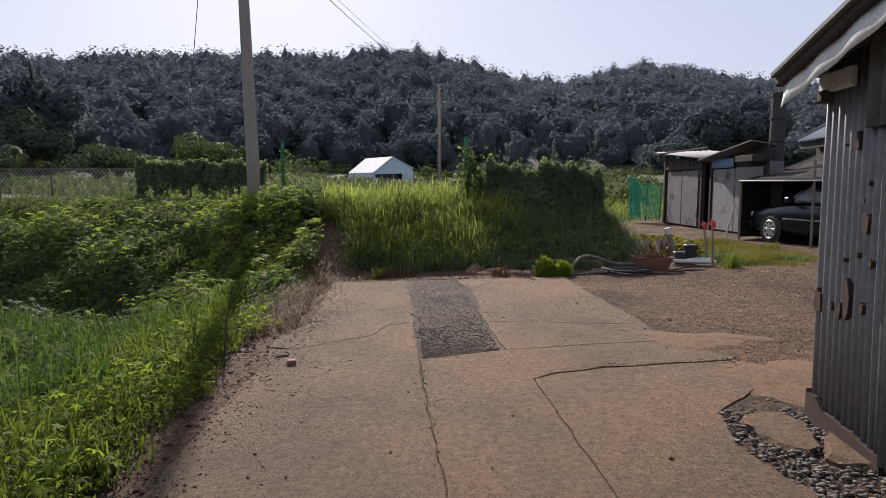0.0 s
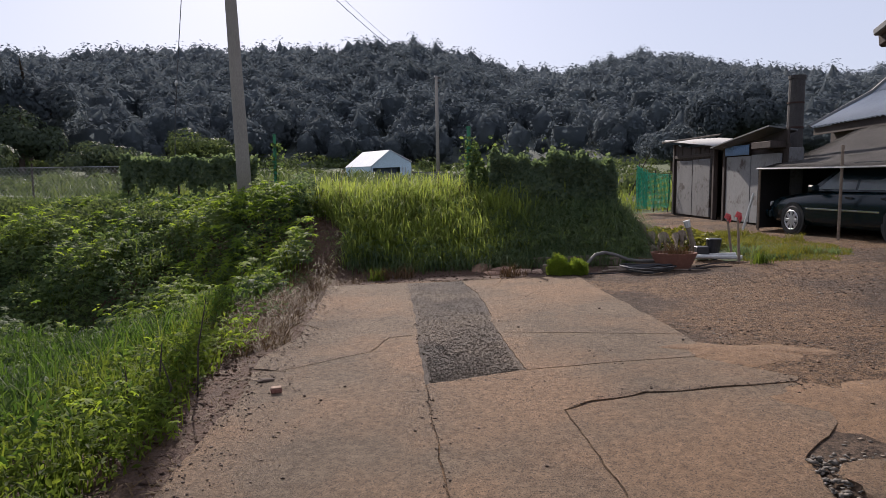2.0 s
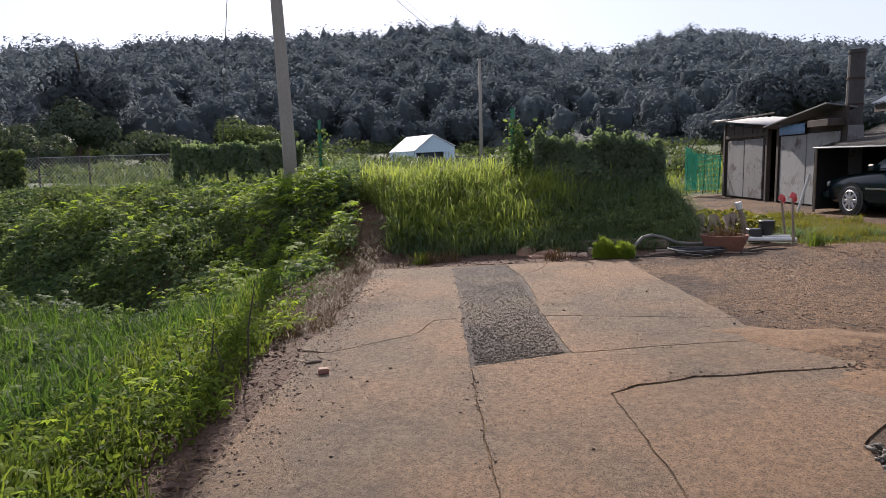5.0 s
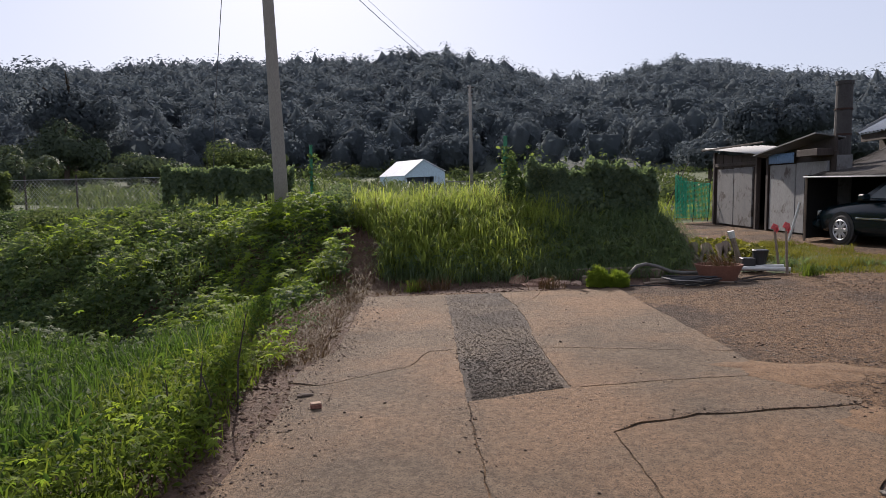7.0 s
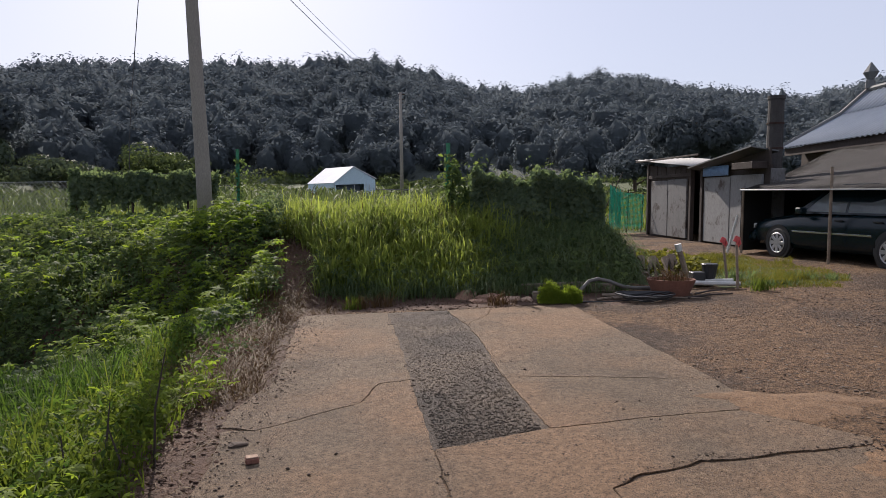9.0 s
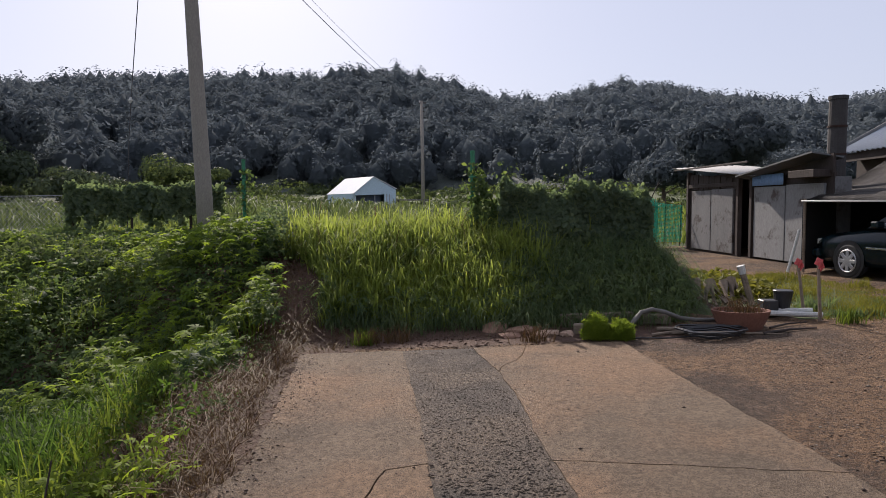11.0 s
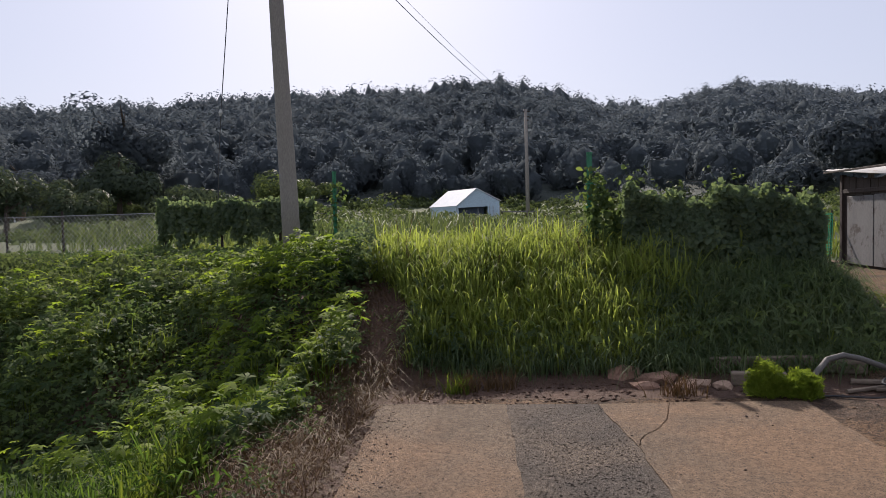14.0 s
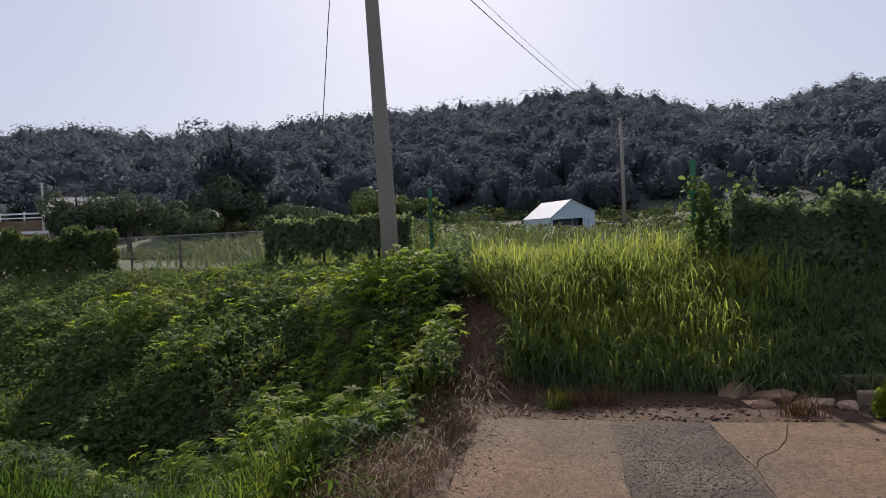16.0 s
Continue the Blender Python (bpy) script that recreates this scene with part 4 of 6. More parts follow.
rightedge = np.interp(y, [2.6, 3.2, 3.7, 4.5, 5.2, 5.6, 9.2, 9.8], [1.75, 1.85, 2.25, 2.4, 1.85, 1.95, 1.45, 1.4])
keep = (x > rightedge) & ~((x > 4.0) & (x < 6.0) & (y > 10.4) & (y < 15.5)) & (wave(x, y, 0.9, 2) + 0.5 * wave(x, y, 2.3, 5) > rng.uniform(-0.25, 0.9, len(x)))
x, y = x[keep], y[keep]
stones("yard_stones", x, y, height(x, y) + 0.002, rng.uniform(0.008, 0.034, len(x)) * rng.uniform(0.4, 1.3, len(x)), M["gravel_mix"], 2, "grey and brown stones scattered over the yard", "gravel", 0.4)
n = 9000
x, y = scatter(rng, 1.5, 8.0, 3.0, 13, n)
keep = (x > np.interp(y, [2.6, 3.2, 3.7, 4.5, 5.2, 5.6, 9.2, 9.8], [1.75, 1.85, 2.25, 2.4, 1.85, 1.95, 1.45, 1.4]) + 0.05) & (wave(x, y, 0.7, 1) + 0.5 * wave(x, y, 2.1, 4) > rng.uniform(-0.4, 0.9, len(x)))
x, y = x[keep], y[keep]
stones("pale_stones", x, y, height(x, y) + 0.004, rng.uniform(0.01, 0.036, len(x)), M["gravel_mix"], 12, "grey and pale stones pressed into the yard", "gravel", 0.55)
# crumbs of earth on the slab, thickest along its verge, the joints and the crack's end
n = 900
y = rng.uniform(1.0, 9.8, n)
x = np.interp(y, EDGE_Y, EDGE_X) + np.abs(rng.normal(0, 0.22, n))
jy = rng.uniform(1.5, 9.5, 160)
jx = np.interp(jy, [2.04, 3.18, 4.66, 7.68, 9.8], [0.15, -0.06, -0.32, -0.82, -1.2]) + rng.normal(0, 0.03, 160)
cx2 = rng.uniform(0.7, 2.3, 120)
cy2 = np.interp(cx2, [0.65, 0.84, 1.22, 1.85, 2.27], [4.03, 4.2, 4.36, 4.45, 4.5]) + rng.normal(0, 0.03, 120)
ex, ey = rng.normal(2.3, 0.13, 90), rng.normal(4.45, 0.12, 90)
wx, wy = rng.uniform(-1.2, 1.8, 130), rng.uniform(1.5, 9.6, 130)
x, y = np.concatenate([x, jx, cx2, ex, wx]), np.concatenate([y, jy, cy2, ey, wy])
stones("slab_crumbs", x, y, plane_z(x, y) + 0.014, rng.uniform(0.007, 0.024, len(x)) * rng.uniform(0.5, 1.3, len(x)), M["dark_clod"], 27, "dark crumbs of earth strewn over the slab", "crumbs", 0.6)
# litter of clods and crumbs in the bare strips round the slab
x, y = scatter(rng, -5.0, 2.4, 0.5, 13.0, 17000)
d = np.interp(y, EDGE_Y, EDGE_X) - x
keep = ((d > -0.05) & (d < 0.75 + 0.3 * ss(y, 6, 9)) & (y < 9.9)) | ((y > 9.8) & (y < 10.95) & (x < 1.6)) | ((y >= 10.9) & (x < -2.0) & (x > -3.4 - (y - 10) * 0.3))
x, y = x[keep], y[keep]
stones("earth_crumbs", x, y, height(x, y) + 0.006, rng.uniform(0.012, 0.06, len(x)) * rng.uniform(0.4, 1.1, len(x)), M["soil"], 13, "dark reddish earth crumbs and dead leaves", "earth", 0.6)
# loose clods along the slab
x, y = scatter(rng, -2.4, 2.0, 1.8, 9.8, 4200)
d = x - np.interp(y, EDGE_Y, EDGE_X)
keep = (d > 0.03) & (rng.uniform(0, 1, len(x)) < 0.035 + 0.95 * np.exp(-d * 4.0))
x, y = x[keep], y[keep]
stones("clods", x, y, plane_z(x, y) + 0.016, rng.uniform(0.006, 0.03, len(x)) * rng.uniform(0.5, 1.2, len(x)), M["dark_clod"], 3, "small dark clods of earth on the slab", "clods", 0.7)
# chippings at the foot of the tin wall
x, y = scatter(rng, 1.6, 2.28, 0.6, 3.25, 2600)
keep = x > np.interp(y, [0.5, 2.0, 2.7, 3.25], [2.0, 1.88, 1.72, 1.8])
x, y = x[keep], y[keep]
stones("chippings", x, y, height(x, y) + 0.004 + rng.uniform(0, 0.025, len(x)), rng.uniform(0.014, 0.05, len(x)), M["stone"], 4, "pale grey crushed stone against the tin wall", "gravel", 0.6)

# ---- tin shed beside the path ----
shed = thing("tin_shed", "corrugated tin shed with rust holes beside the slab", "shed")
for y0, y1, z0, x0 in ((2.32, 3.1, 0.13, 2.3), (1.2, 2.36, 0.15, 2.275), (0.1, 1.24, 0.16, 2.3), (-1.1, 0.14, 0.17, 2.28), (-4.6, -1.05, 0.17, 2.3)):
    part("tin_sheet", corrugated((x0, y0, z0), (x0, y1, z0), (-0.01, 0, 2.12), 0.07, 0.024, 0.002, 3, -0.012), M["galv"], shed)
part("tin_sheet", corrugated((2.24, 1.4, 1.82), (2.24, 2.6, 1.82), (0, 0, 0.95), 0.13, 0.026), M["tin_dark"], shed, "overlapping coarse corrugated sheet")
part("tin_sheet", corrugated((5.6, 3.1, 0.15), (2.3, 3.1, 0.15), (0, 0, 2.0), 0.076, 0.009), M["galv"], shed)
part("tin_sheet", corrugated((5.6, -4.6, 0.15), (5.6, 3.1, 0.15), (0, 0, 2.6), 0.076, 0.009), M["galv"], shed)
part("tin_sheet", corrugated((2.3, -4.6, 0.15), (5.6, -4.6, 0.15), (0, 0, 3.6), 0.076, 0.009), M["galv"], shed)
slope = Matrix.Translation((0, 3.2, 2.12)) @ pose(0.09, 0, 0, -12.5)
part("roof", boxed((1.9, -8.2, 0.05), (5.8, 0.0, 0.085), slope), M["tin_dark"], shed, "low pitched tin roof")
part("fascia", boxed((1.93, -8.2, 0.0), (1.985, 0.02, 0.11), slope, 0.01), M["wood_dark"], shed, "dark weathered wooden fascia")
part("barge_sheet", corrugated((2.04, 3.16, 1.99), (2.04, -3.0, 3.355), (0.025, 0, 0.15), 0.37, 0.006), M["paint_white"], shed, "bent whitish metal edge sheet")
part("batten", boxed((2.24, 2.76, 2.06), (2.275, 3.14, 2.17)), M["paint_white"], shed, "whitish painted board under the eave")
part("rafter", boxed((2.2, 3.0, 2.0), (5.6, 3.07, 2.07), None, 0.01), M["wood_dark"], shed)
rg = random.Random(3)
for yy, zz, w, hh in ((3.04, 0.85, 0.1, 0.17), (2.88, 0.85, 0.03, 0.05), (2.72, 0.93, 0.07, 0.24), (2.79, 0.84, 0.04, 0.1), (2.57, 1.33, 0.08, 0.17), (2.7, 1.76, 0.06, 0.1), (2.56, 0.89, 0.04, 0.08),
                      (2.6, 1.45, 0.03, 0.04), (2.56, 1.54, 0.02, 0.03), (2.77, 1.12, 0.02, 0.025), (2.63, 1.16, 0.02, 0.03), (2.5, 1.13, 0.03, 0.06), (2.82, 1.75, 0.012, 0.015)):
    poly = [(w / 2 * math.cos(k / 9 * 6.283) * rg.uniform(0.6, 1.15), hh / 2 * math.sin(k / 9 * 6.283) * rg.uniform(0.6, 1.15)) for k in range(9)]
    part("rust_patch", prism(poly, 0, 0.04), M["rust"], shed).matrix_local = Matrix.Translation((2.299, yy, zz)) @ Matrix(((0, 0, -1, 0), (-1, 0, 0, 0), (0, 1, 0, 0), (0, 0, 0, 1)))
poly = [(3.12, 0.11), (3.12, 0.3)] + [(3.1 - 0.1 * k, 0.27 - 0.011 * k + 0.03 * rg.uniform(-1, 1)) for k in range(9)] + [(2.3, 0.11)]
part("rust_foot", prism([(-a, b) for a, b in poly], 0, 0.04), M["rust"], shed, "rusted foot of the sheet").matrix_local = Matrix.Translation((2.299, 0, 0)) @ Matrix(((0, 0, -1, 0), (-1, 0, 0, 0), (0, 1, 0, 0), (0, 0, 0, 1)))
for n, (a, b) in enumerate((([(1.84, 3.02), (1.9, 2.62), (2.05, 2.5), (2.1, 2.62), (2.17, 2.72), (2.2, 3.05), (2.05, 3.2)], 0.13), ([(2.09, 2.47), (2.25, 2.3), (2.3, 2.45), (2.31, 2.9), (2.22, 2.7), (2.14, 2.6)], 0.145))):
    tagged(part("broken_footing", prism(inset(ragged(a, 0.03, 0.07, n), 0.0), 0.0, b, 0.03), M["concrete"]), "broken lump of concrete at the foot of the shed", "concrete lump")

# ---- far shed row along the yard ----
FA, FB = Vector((5.9, 22.9, 0)), Vector((6.75, 16.6, 0))
fdir = (FB - FA).normalized()
fout = Vector((fdir.y, -fdir.x, 0))
if fout.x > 0:
    fout = -fout
ROW = Matrix(((fdir.x, -fout.x, 0, FA.x), (fdir.y, -fout.y, 0, FA.y), (0, 0, 1, 0), (0, 0, 0, 1)))   # x along the front, y inwards


def row_part(name, lo, hi, mat, parent, label="", bev=0.008):
    return part(name, boxed(lo, hi, ROW, bev), mat, parent, label)


tool = thing("tool_shed", "small plank shed with pale sheet doors and a tin roof", "shed")
row_part("wall", (0, 0.05, 0.2), (3.0, 0.12, 2.45), M["wood_dark"], tool)
row_part("wall", (0, 0.1, 0.3), (0.07, 1.6, 2.5), M["wood_dark"], tool)
row_part("wall", (0.05, 1.5, 0.3), (3.0, 1.6, 2.4), M["wood_dark"], tool)
row_part("door", (0.3, -0.01, 0.34), (1.5, 0.045, 2.04), M["board_grey"], tool, "pale weathered sheet door")
row_part("door", (1.54, -0.01, 0.34), (2.75, 0.045, 2.06), M["board_grey"], tool, "pale weathered sheet door")
row_part("post", (-0.04, -0.03, 0.3), (0.08, 0.09, 2.6), M["wood_dark"], tool)
row_part("post", (2.95, -0.03, 0.3), (3.06, 0.09, 2.4), M["wood_dark"], tool)
row_part("post", (3.6, -0.03, 0.3), (3.72, 0.09, 2.3), M["wood_dark"], tool)
for k in range(9):
    row_part("plank", (0.02 + k * 0.33, 0.02 - 0.008 * (k % 2), 2.08 - 0.02 * (k % 3)), (0.33 + k * 0.33, 0.046, 2.55 - 0.03 * k), M["wood_dark"], tool)
row_part("lintel", (0.0, -0.02, 2.12), (3.0, 0.05, 2.22), M["wood_dark"], tool)
part("roof", corrugated(ROW @ Vector((-0.5, -0.25, 2.76)), ROW @ Vector((-0.5, 1.7, 2.84)), ROW.to_3x3() @ Vector((4.6, 0, -0.42)), 0.2, 0.02, 0.004), M["tin_light"], tool, "pale corrugated tin roof")
row_part("eave_board", (-0.45, -0.26, 2.66), (3.9, -0.22, 2.71), M["wood_dark"], tool)

store = thing("store_shed", "shed with whitish sheet doors and a blue tin gable", "shed")
row_part("wall", (3.72, 0.08, 0.2), (6.7, 0.15, 2.3), M["wood_dark"], store)
row_part("door", (3.78, 0.0, 0.34), (5.1, 0.06, 2.06), M["board_white"], store, "whitish sheet door")
row_part("door", (5.14, 0.0, 0.34), (6.5, 0.06, 2.08), M["board_white"], store, "whitish sheet door")
row_part("wall", (6.65, 0.1, 0.2), (6.72, 0.45, 2.2), M["board_grey"], store)
row_part("beam", (5.7, -0.3, 2.2), (6.6, 0.1, 2.36), M["wood_dark"], store)
part("gable_sheet", corrugated(ROW @ Vector((3.75, -0.03, 2.09)), ROW @ Vector((5.1, -0.03, 2.09)), (0, 0, 0.26), 0.12, 0.012), M["tin_sky"], store, "strip of blue corrugated tin")
bm = bmesh.new()
box(bm, (3.5, -0.35, 0), (6.6, 0.35, 0.035))
for v in bm.verts:
    v.co.z += 2.32 + (v.co.x - 3.5) * 0.12 - 0.3 * max(v.co.y, 0)
bm.transform(ROW)
# The whole roof takes the dark tin tone for its shaded underside.
part("roof", bm, M["tin_dark"], store, "grey tin roof sloping towards the plank shed, darkened for its shaded underside")
bm = prism([(3.72, 2.3), (6.7, 2.3), (6.7, 2.68)], 0, 0.05)
bm.transform(ROW @ Matrix(((1, 0, 0, 0), (0, 0, 1, 0.06), (0, 1, 0, 0), (0, 0, 0, 1))))
part("gable", bm, M["wood_dark"], store)

# ---- barn behind, with a chimney ----
barn = thing("barn", "large barn with a blue-grey ribbed tin roof", "barn")
part("wall", boxed((11.0, 9.0, 0.3), (11.15, 23.25, 3.3)), M["wood_dark"], barn)
part("wall", boxed((11.15, 23.1, 0.3), (15.5, 23.25, 3.3)), M["wood_dark"], barn)
part("wall", boxed((15.5, 9.0, 0.3), (15.65, 23.25, 3.3)), M["wood_dark"], barn)
part("fascia", boxed((10.56, 8.0, 2.88), (10.62, 23.5, 3.12)), M["wood_dark"], barn)
for eave, knee, top in ((10.45, 12.4, 13.27), (16.09, 14.14, 13.27)):
    for (xa, za), (xb, zb) in (((eave, 3.15), (knee, 4.24)), ((knee, 4.25), (top, 5.03))):
        ya, yb = (8.0, 23.5) if xb > xa else (23.5, 8.0)
        part("roof", corrugated((xa, ya, za), (xa, yb, za), (xb - xa, 0, zb - za), 0.25, 0.03, 0.005), M["tin_blue"], barn, "blue-grey ribbed tin roof")
    part("verge_trim", tube([(eave, 23.55, 3.17), (knee, 23.55, 4.28), (top, 23.55, 5.08)], [0.08, 0.09, 0.09], 6), M["tin_dark"], barn, "grey rounded verge capping")
part("ridge_cap", tube([(13.27, 8.0, 5.08), (13.27, 23.55, 5.08)], 0.1, 8), M["tin_dark"], barn, "grey ridge capping")
part("finial", tube([(13.27, 23.5, 5.1), (13.27, 23.5, 5.36), (13.27, 23.5, 5.38), (13.27, 23.5, 5.62), (13.27, 23.5, 5.95)], [0.16, 0.14, 0.1, 0.24, 0.02], 8), M["tin_dark"], barn, "pointed finial on the ridge end")
chim = thing("chimney", "tall dark sooty chimney rising beside the barn", "chimney", (7.42, 17.3, 0.2))
part("flue", tube([(0, 0, 0), (0, 0, 1.3), (0.0, 0, 2.7), (0.01, 0, 3.72)], [0.2, 0.19, 0.185, 0.18], 16), M["chimney"], chim)
part("rim", tube([(0.01, 0, 3.7), (0.01, 0, 3.78)], 0.2, 16), M["chimney"], chim)
for zz in (1.2, 1.9, 2.5, 3.1):
    part("band", tube([(0, 0, zz), (0, 0, zz + 0.04)], 0.2, 16), M["rust"], chim)

# ---- carport ----
port = thing("carport", "lean-to carport with a shade-cloth roof on poles", "carport")
C0, C1 = Vector((6.03, 15.75, 1.7)), Vector((7.72, 8.3, 1.66))
bm = bmesh.new()
grid = []
for i in range(13):
    rowv = []
    for j in range(7):
        a, b = i / 12, j / 6
        p = C0.lerp(C1, a)
        q = Vector((10.7, 21.0, 2.95)).lerp(Vector((10.7, 8.3, 2.95)), a)
        c = p.lerp(q, b)
        c.z += -0.12 * math.sin(math.pi * b) + 0.035 * math.sin(a * 40 + b * 5) * b
        rowv.append(bm.verts.new(c))
    grid.append(rowv)
for i in range(12):
    for j in range(6):
        bm.faces.new((grid[i][j], grid[i + 1][j], grid[i + 1][j + 1], grid[i][j + 1]))
bmesh.ops.solidify(bm, geom=bm.faces[:], thickness=0.02)
part("canopy", bm, M["tarp"], port, "sagging brown-grey shade cloth", True)
part("rail", tube([C0 + Vector((-0.02, 0, 0)), C1 + Vector((-0.02, 0, 0))], 0.022), M["chain_link"], port)
for p in (Vector((6.05, 15.7, 0)), Vector((6.63, 13.2, 0)), Vector((7.2, 10.6, 0))):
    part("pole", tube([(p.x, p.y, 0.3), (p.x, p.y, 2.1 if p.y < 14 and p.y > 13 else 1.75)], 0.028), M["wood_grey"], port)
# Black sheets, part netting, stand for the carport's shaded inside.
part("net_shade_wall", boxed((0, 0, 0.35), (4.6, 0.03, 1.75), Matrix.Translation((6.05, 15.75, 0)) @ pose(0, 0, 0, 0, 0, 30)), M["net_shade_black"], port, "black netting wall, dark as the shaded inside of the carport")
part("net_shade_wall", boxed((10.0, 8.2, 0.35), (10.06, 18.0, 2.5)), M["net_shade_black"], port, "black netting wall, dark as the shaded inside of the carport")

# ---- hedges and fences ----
rng = np.random.RandomState(31)


def leafy_wall(name, x0, x1, y, thick, zlo, ztop, n, size, mat, seed, label, ends=0.15):
    rg = np.random.RandomState(seed)
    x = rg.uniform(x0, x1, n)
    top = ztop(x) + rg.normal(0, 0.03, n)
    lo = zlo(x) if callable(zlo) else zlo
    z = lo + (top - lo) * rg.beta(1.6, 1.1, n)
    a = rg.uniform(0, 2 * np.pi, n)
    bulge = thick * (0.65 + 0.35 * wave(x * 1.6, z * 2.2, 1.7, seed)) * np.clip(1.15 - 0.35 * (z - lo) / (top - lo), 0.3, 1.1)
    yy = y + np.sin(a) * bulge
    nr = np.stack([0.2 * np.cos(a), np.sin(a), 0.35 + 0 * a], -1)
    return leaves(name, np.stack([x, yy, z], -1), nr, size, mat, seed, 0.8, 0.8)


def hedge_top(x):
    return 1.93 + 0.08 * np.sin(x * 5.2 + 0.6) + 0.06 * np.sin(x * 11 + 1) + 0.05 * np.sin(x * 23) - 0.5 * ss(x, 2.2, 2.42)


hedge_r = thing("ivy_hedge", "dense dark green creeper covering a net fence", "hedge", (0, 0, 0))
ob = leafy_wall("foliage", -0.02, 2.36, 12.85, 0.38, 0.5, hedge_top, 15000, 0.085, M["hedge"], 41, "")
ob.parent = hedge_r
ob = leafy_wall("foliage", -0.46, 0.15, 12.95, 0.16, 0.95, lambda x: 1.95 + 0.2 * np.sin(x * 17), 900, 0.075, M["vine"], 42, "")
ob.parent = hedge_r
rg = random.Random(8)
for k in range(16):
    x0 = rg.uniform(-0.1, 2.25)
    zt = float(hedge_top(np.array(x0)))
    pts_ = [(x0, 12.85, zt - 0.1), (x0 + rg.uniform(-0.05, 0.05), 12.83, zt + 0.06), (x0 + rg.uniform(-0.12, 0.12), 12.8, zt + rg.uniform(0.1, 0.24))]
    part("tendril", tube(pts_, [0.005, 0.004, 0.002], 4), M["hedge"], hedge_r)
    ob = leaves("tendril_leaves", np.array(pts_[1:] + [pts_[2]] * 2) + np.random.RandomState(k).normal(0, 0.03, (4, 3)), np.tile([0, -0.3, 1.0], (4, 1)), 0.07, M["vine"], k, parent=hedge_r)
part("wire", tube([(-0.44, 13.2, 2.28), (1.0, 13.1, 2.1), (2.4, 13.0, 2.0)], 0.003, 5), M["wire"], hedge_r)


def post(name, label, x, y, z0, z1, r, mat, lean=0.0):
    t_ = thing(name, label, "post", (x, y, z0))
    part("shaft", tube([(0, 0, 0), (lean, 0, z1 - z0)], r, 10), mat, t_)
    part("cap", tube([(lean, 0, z1 - z0), (lean, 0, z1 - z0 + 0.03)], r * 1.15, 10), mat, t_)
    for k in range(4):
        part("hook", boxed((-r - 0.015, -r - 0.02, 0.3 + k * (z1 - z0 - 0.4) / 4), (r + 0.015, -r + 0.005, 0.33 + k * (z1 - z0 - 0.4) / 4)), M["post_green"], t_)
    return t_


post("fence_post", "green painted steel fence post with creeper on it", -0.44, 13.2, 0.85, 2.53, 0.04, M["post_green"])
post("fence_post", "green painted steel fence post in weeds", -5.71, 17.0, 1.1, 2.7, 0.042, M["post_green"])
for (px, py, z0, z1, n) in ((-0.44, 13.2, 1.0, 2.35, 260), (-5.71, 17.0, 1.1, 2.5, 200)):
    p = np.stack([px + rng.normal(0.05, 0.09, n), py + rng.normal(-0.03, 0.07, n), rng.uniform(z0, z1, n)], -1)
    stuff(leaves("creeper", p, np.tile([0, -0.6, 0.6], (n, 1)), 0.08, M["vine"], 43), "creeper climbing a green fence post", "creeper")

hedge_l = thing("creeper_fence", "wire fence hung with dark green creeper", "fence")
ob = leafy_wall("foliage", -9.85, -6.2, 17.0, 0.22, lambda x: 1.3 + 0.1 * np.sin(x * 4.3) + 0.14 * np.sin(x * 9) + 0.1 * np.sin(x * 23), lambda x: 2.14 + 0.06 * np.sin(x * 6) + 0.04 * np.sin(x * 17), 6500, 0.1, M["hedge"], 44, "")
ob.parent = hedge_l
ob = leafy_wall("foliage", -9.95, -9.65, 17.0, 0.14, 0.9, lambda x: 2.25 + 0 * x, 700, 0.09, M["hedge"], 45, "")
ob.parent = hedge_l
for px in (-9.8, -8.4, -7.0):
    part("post", tube([(px, 17.05, 0.9), (px, 17.05, 2.2)], 0.03, 8), M["wood_dark"], hedge_l)
for zz in (1.5, 1.85, 2.15):
    part("wire", tube([(-9.8, 17.05, zz), (-5.7, 17.05, zz)], 0.005, 4), M["wire"], hedge_l)


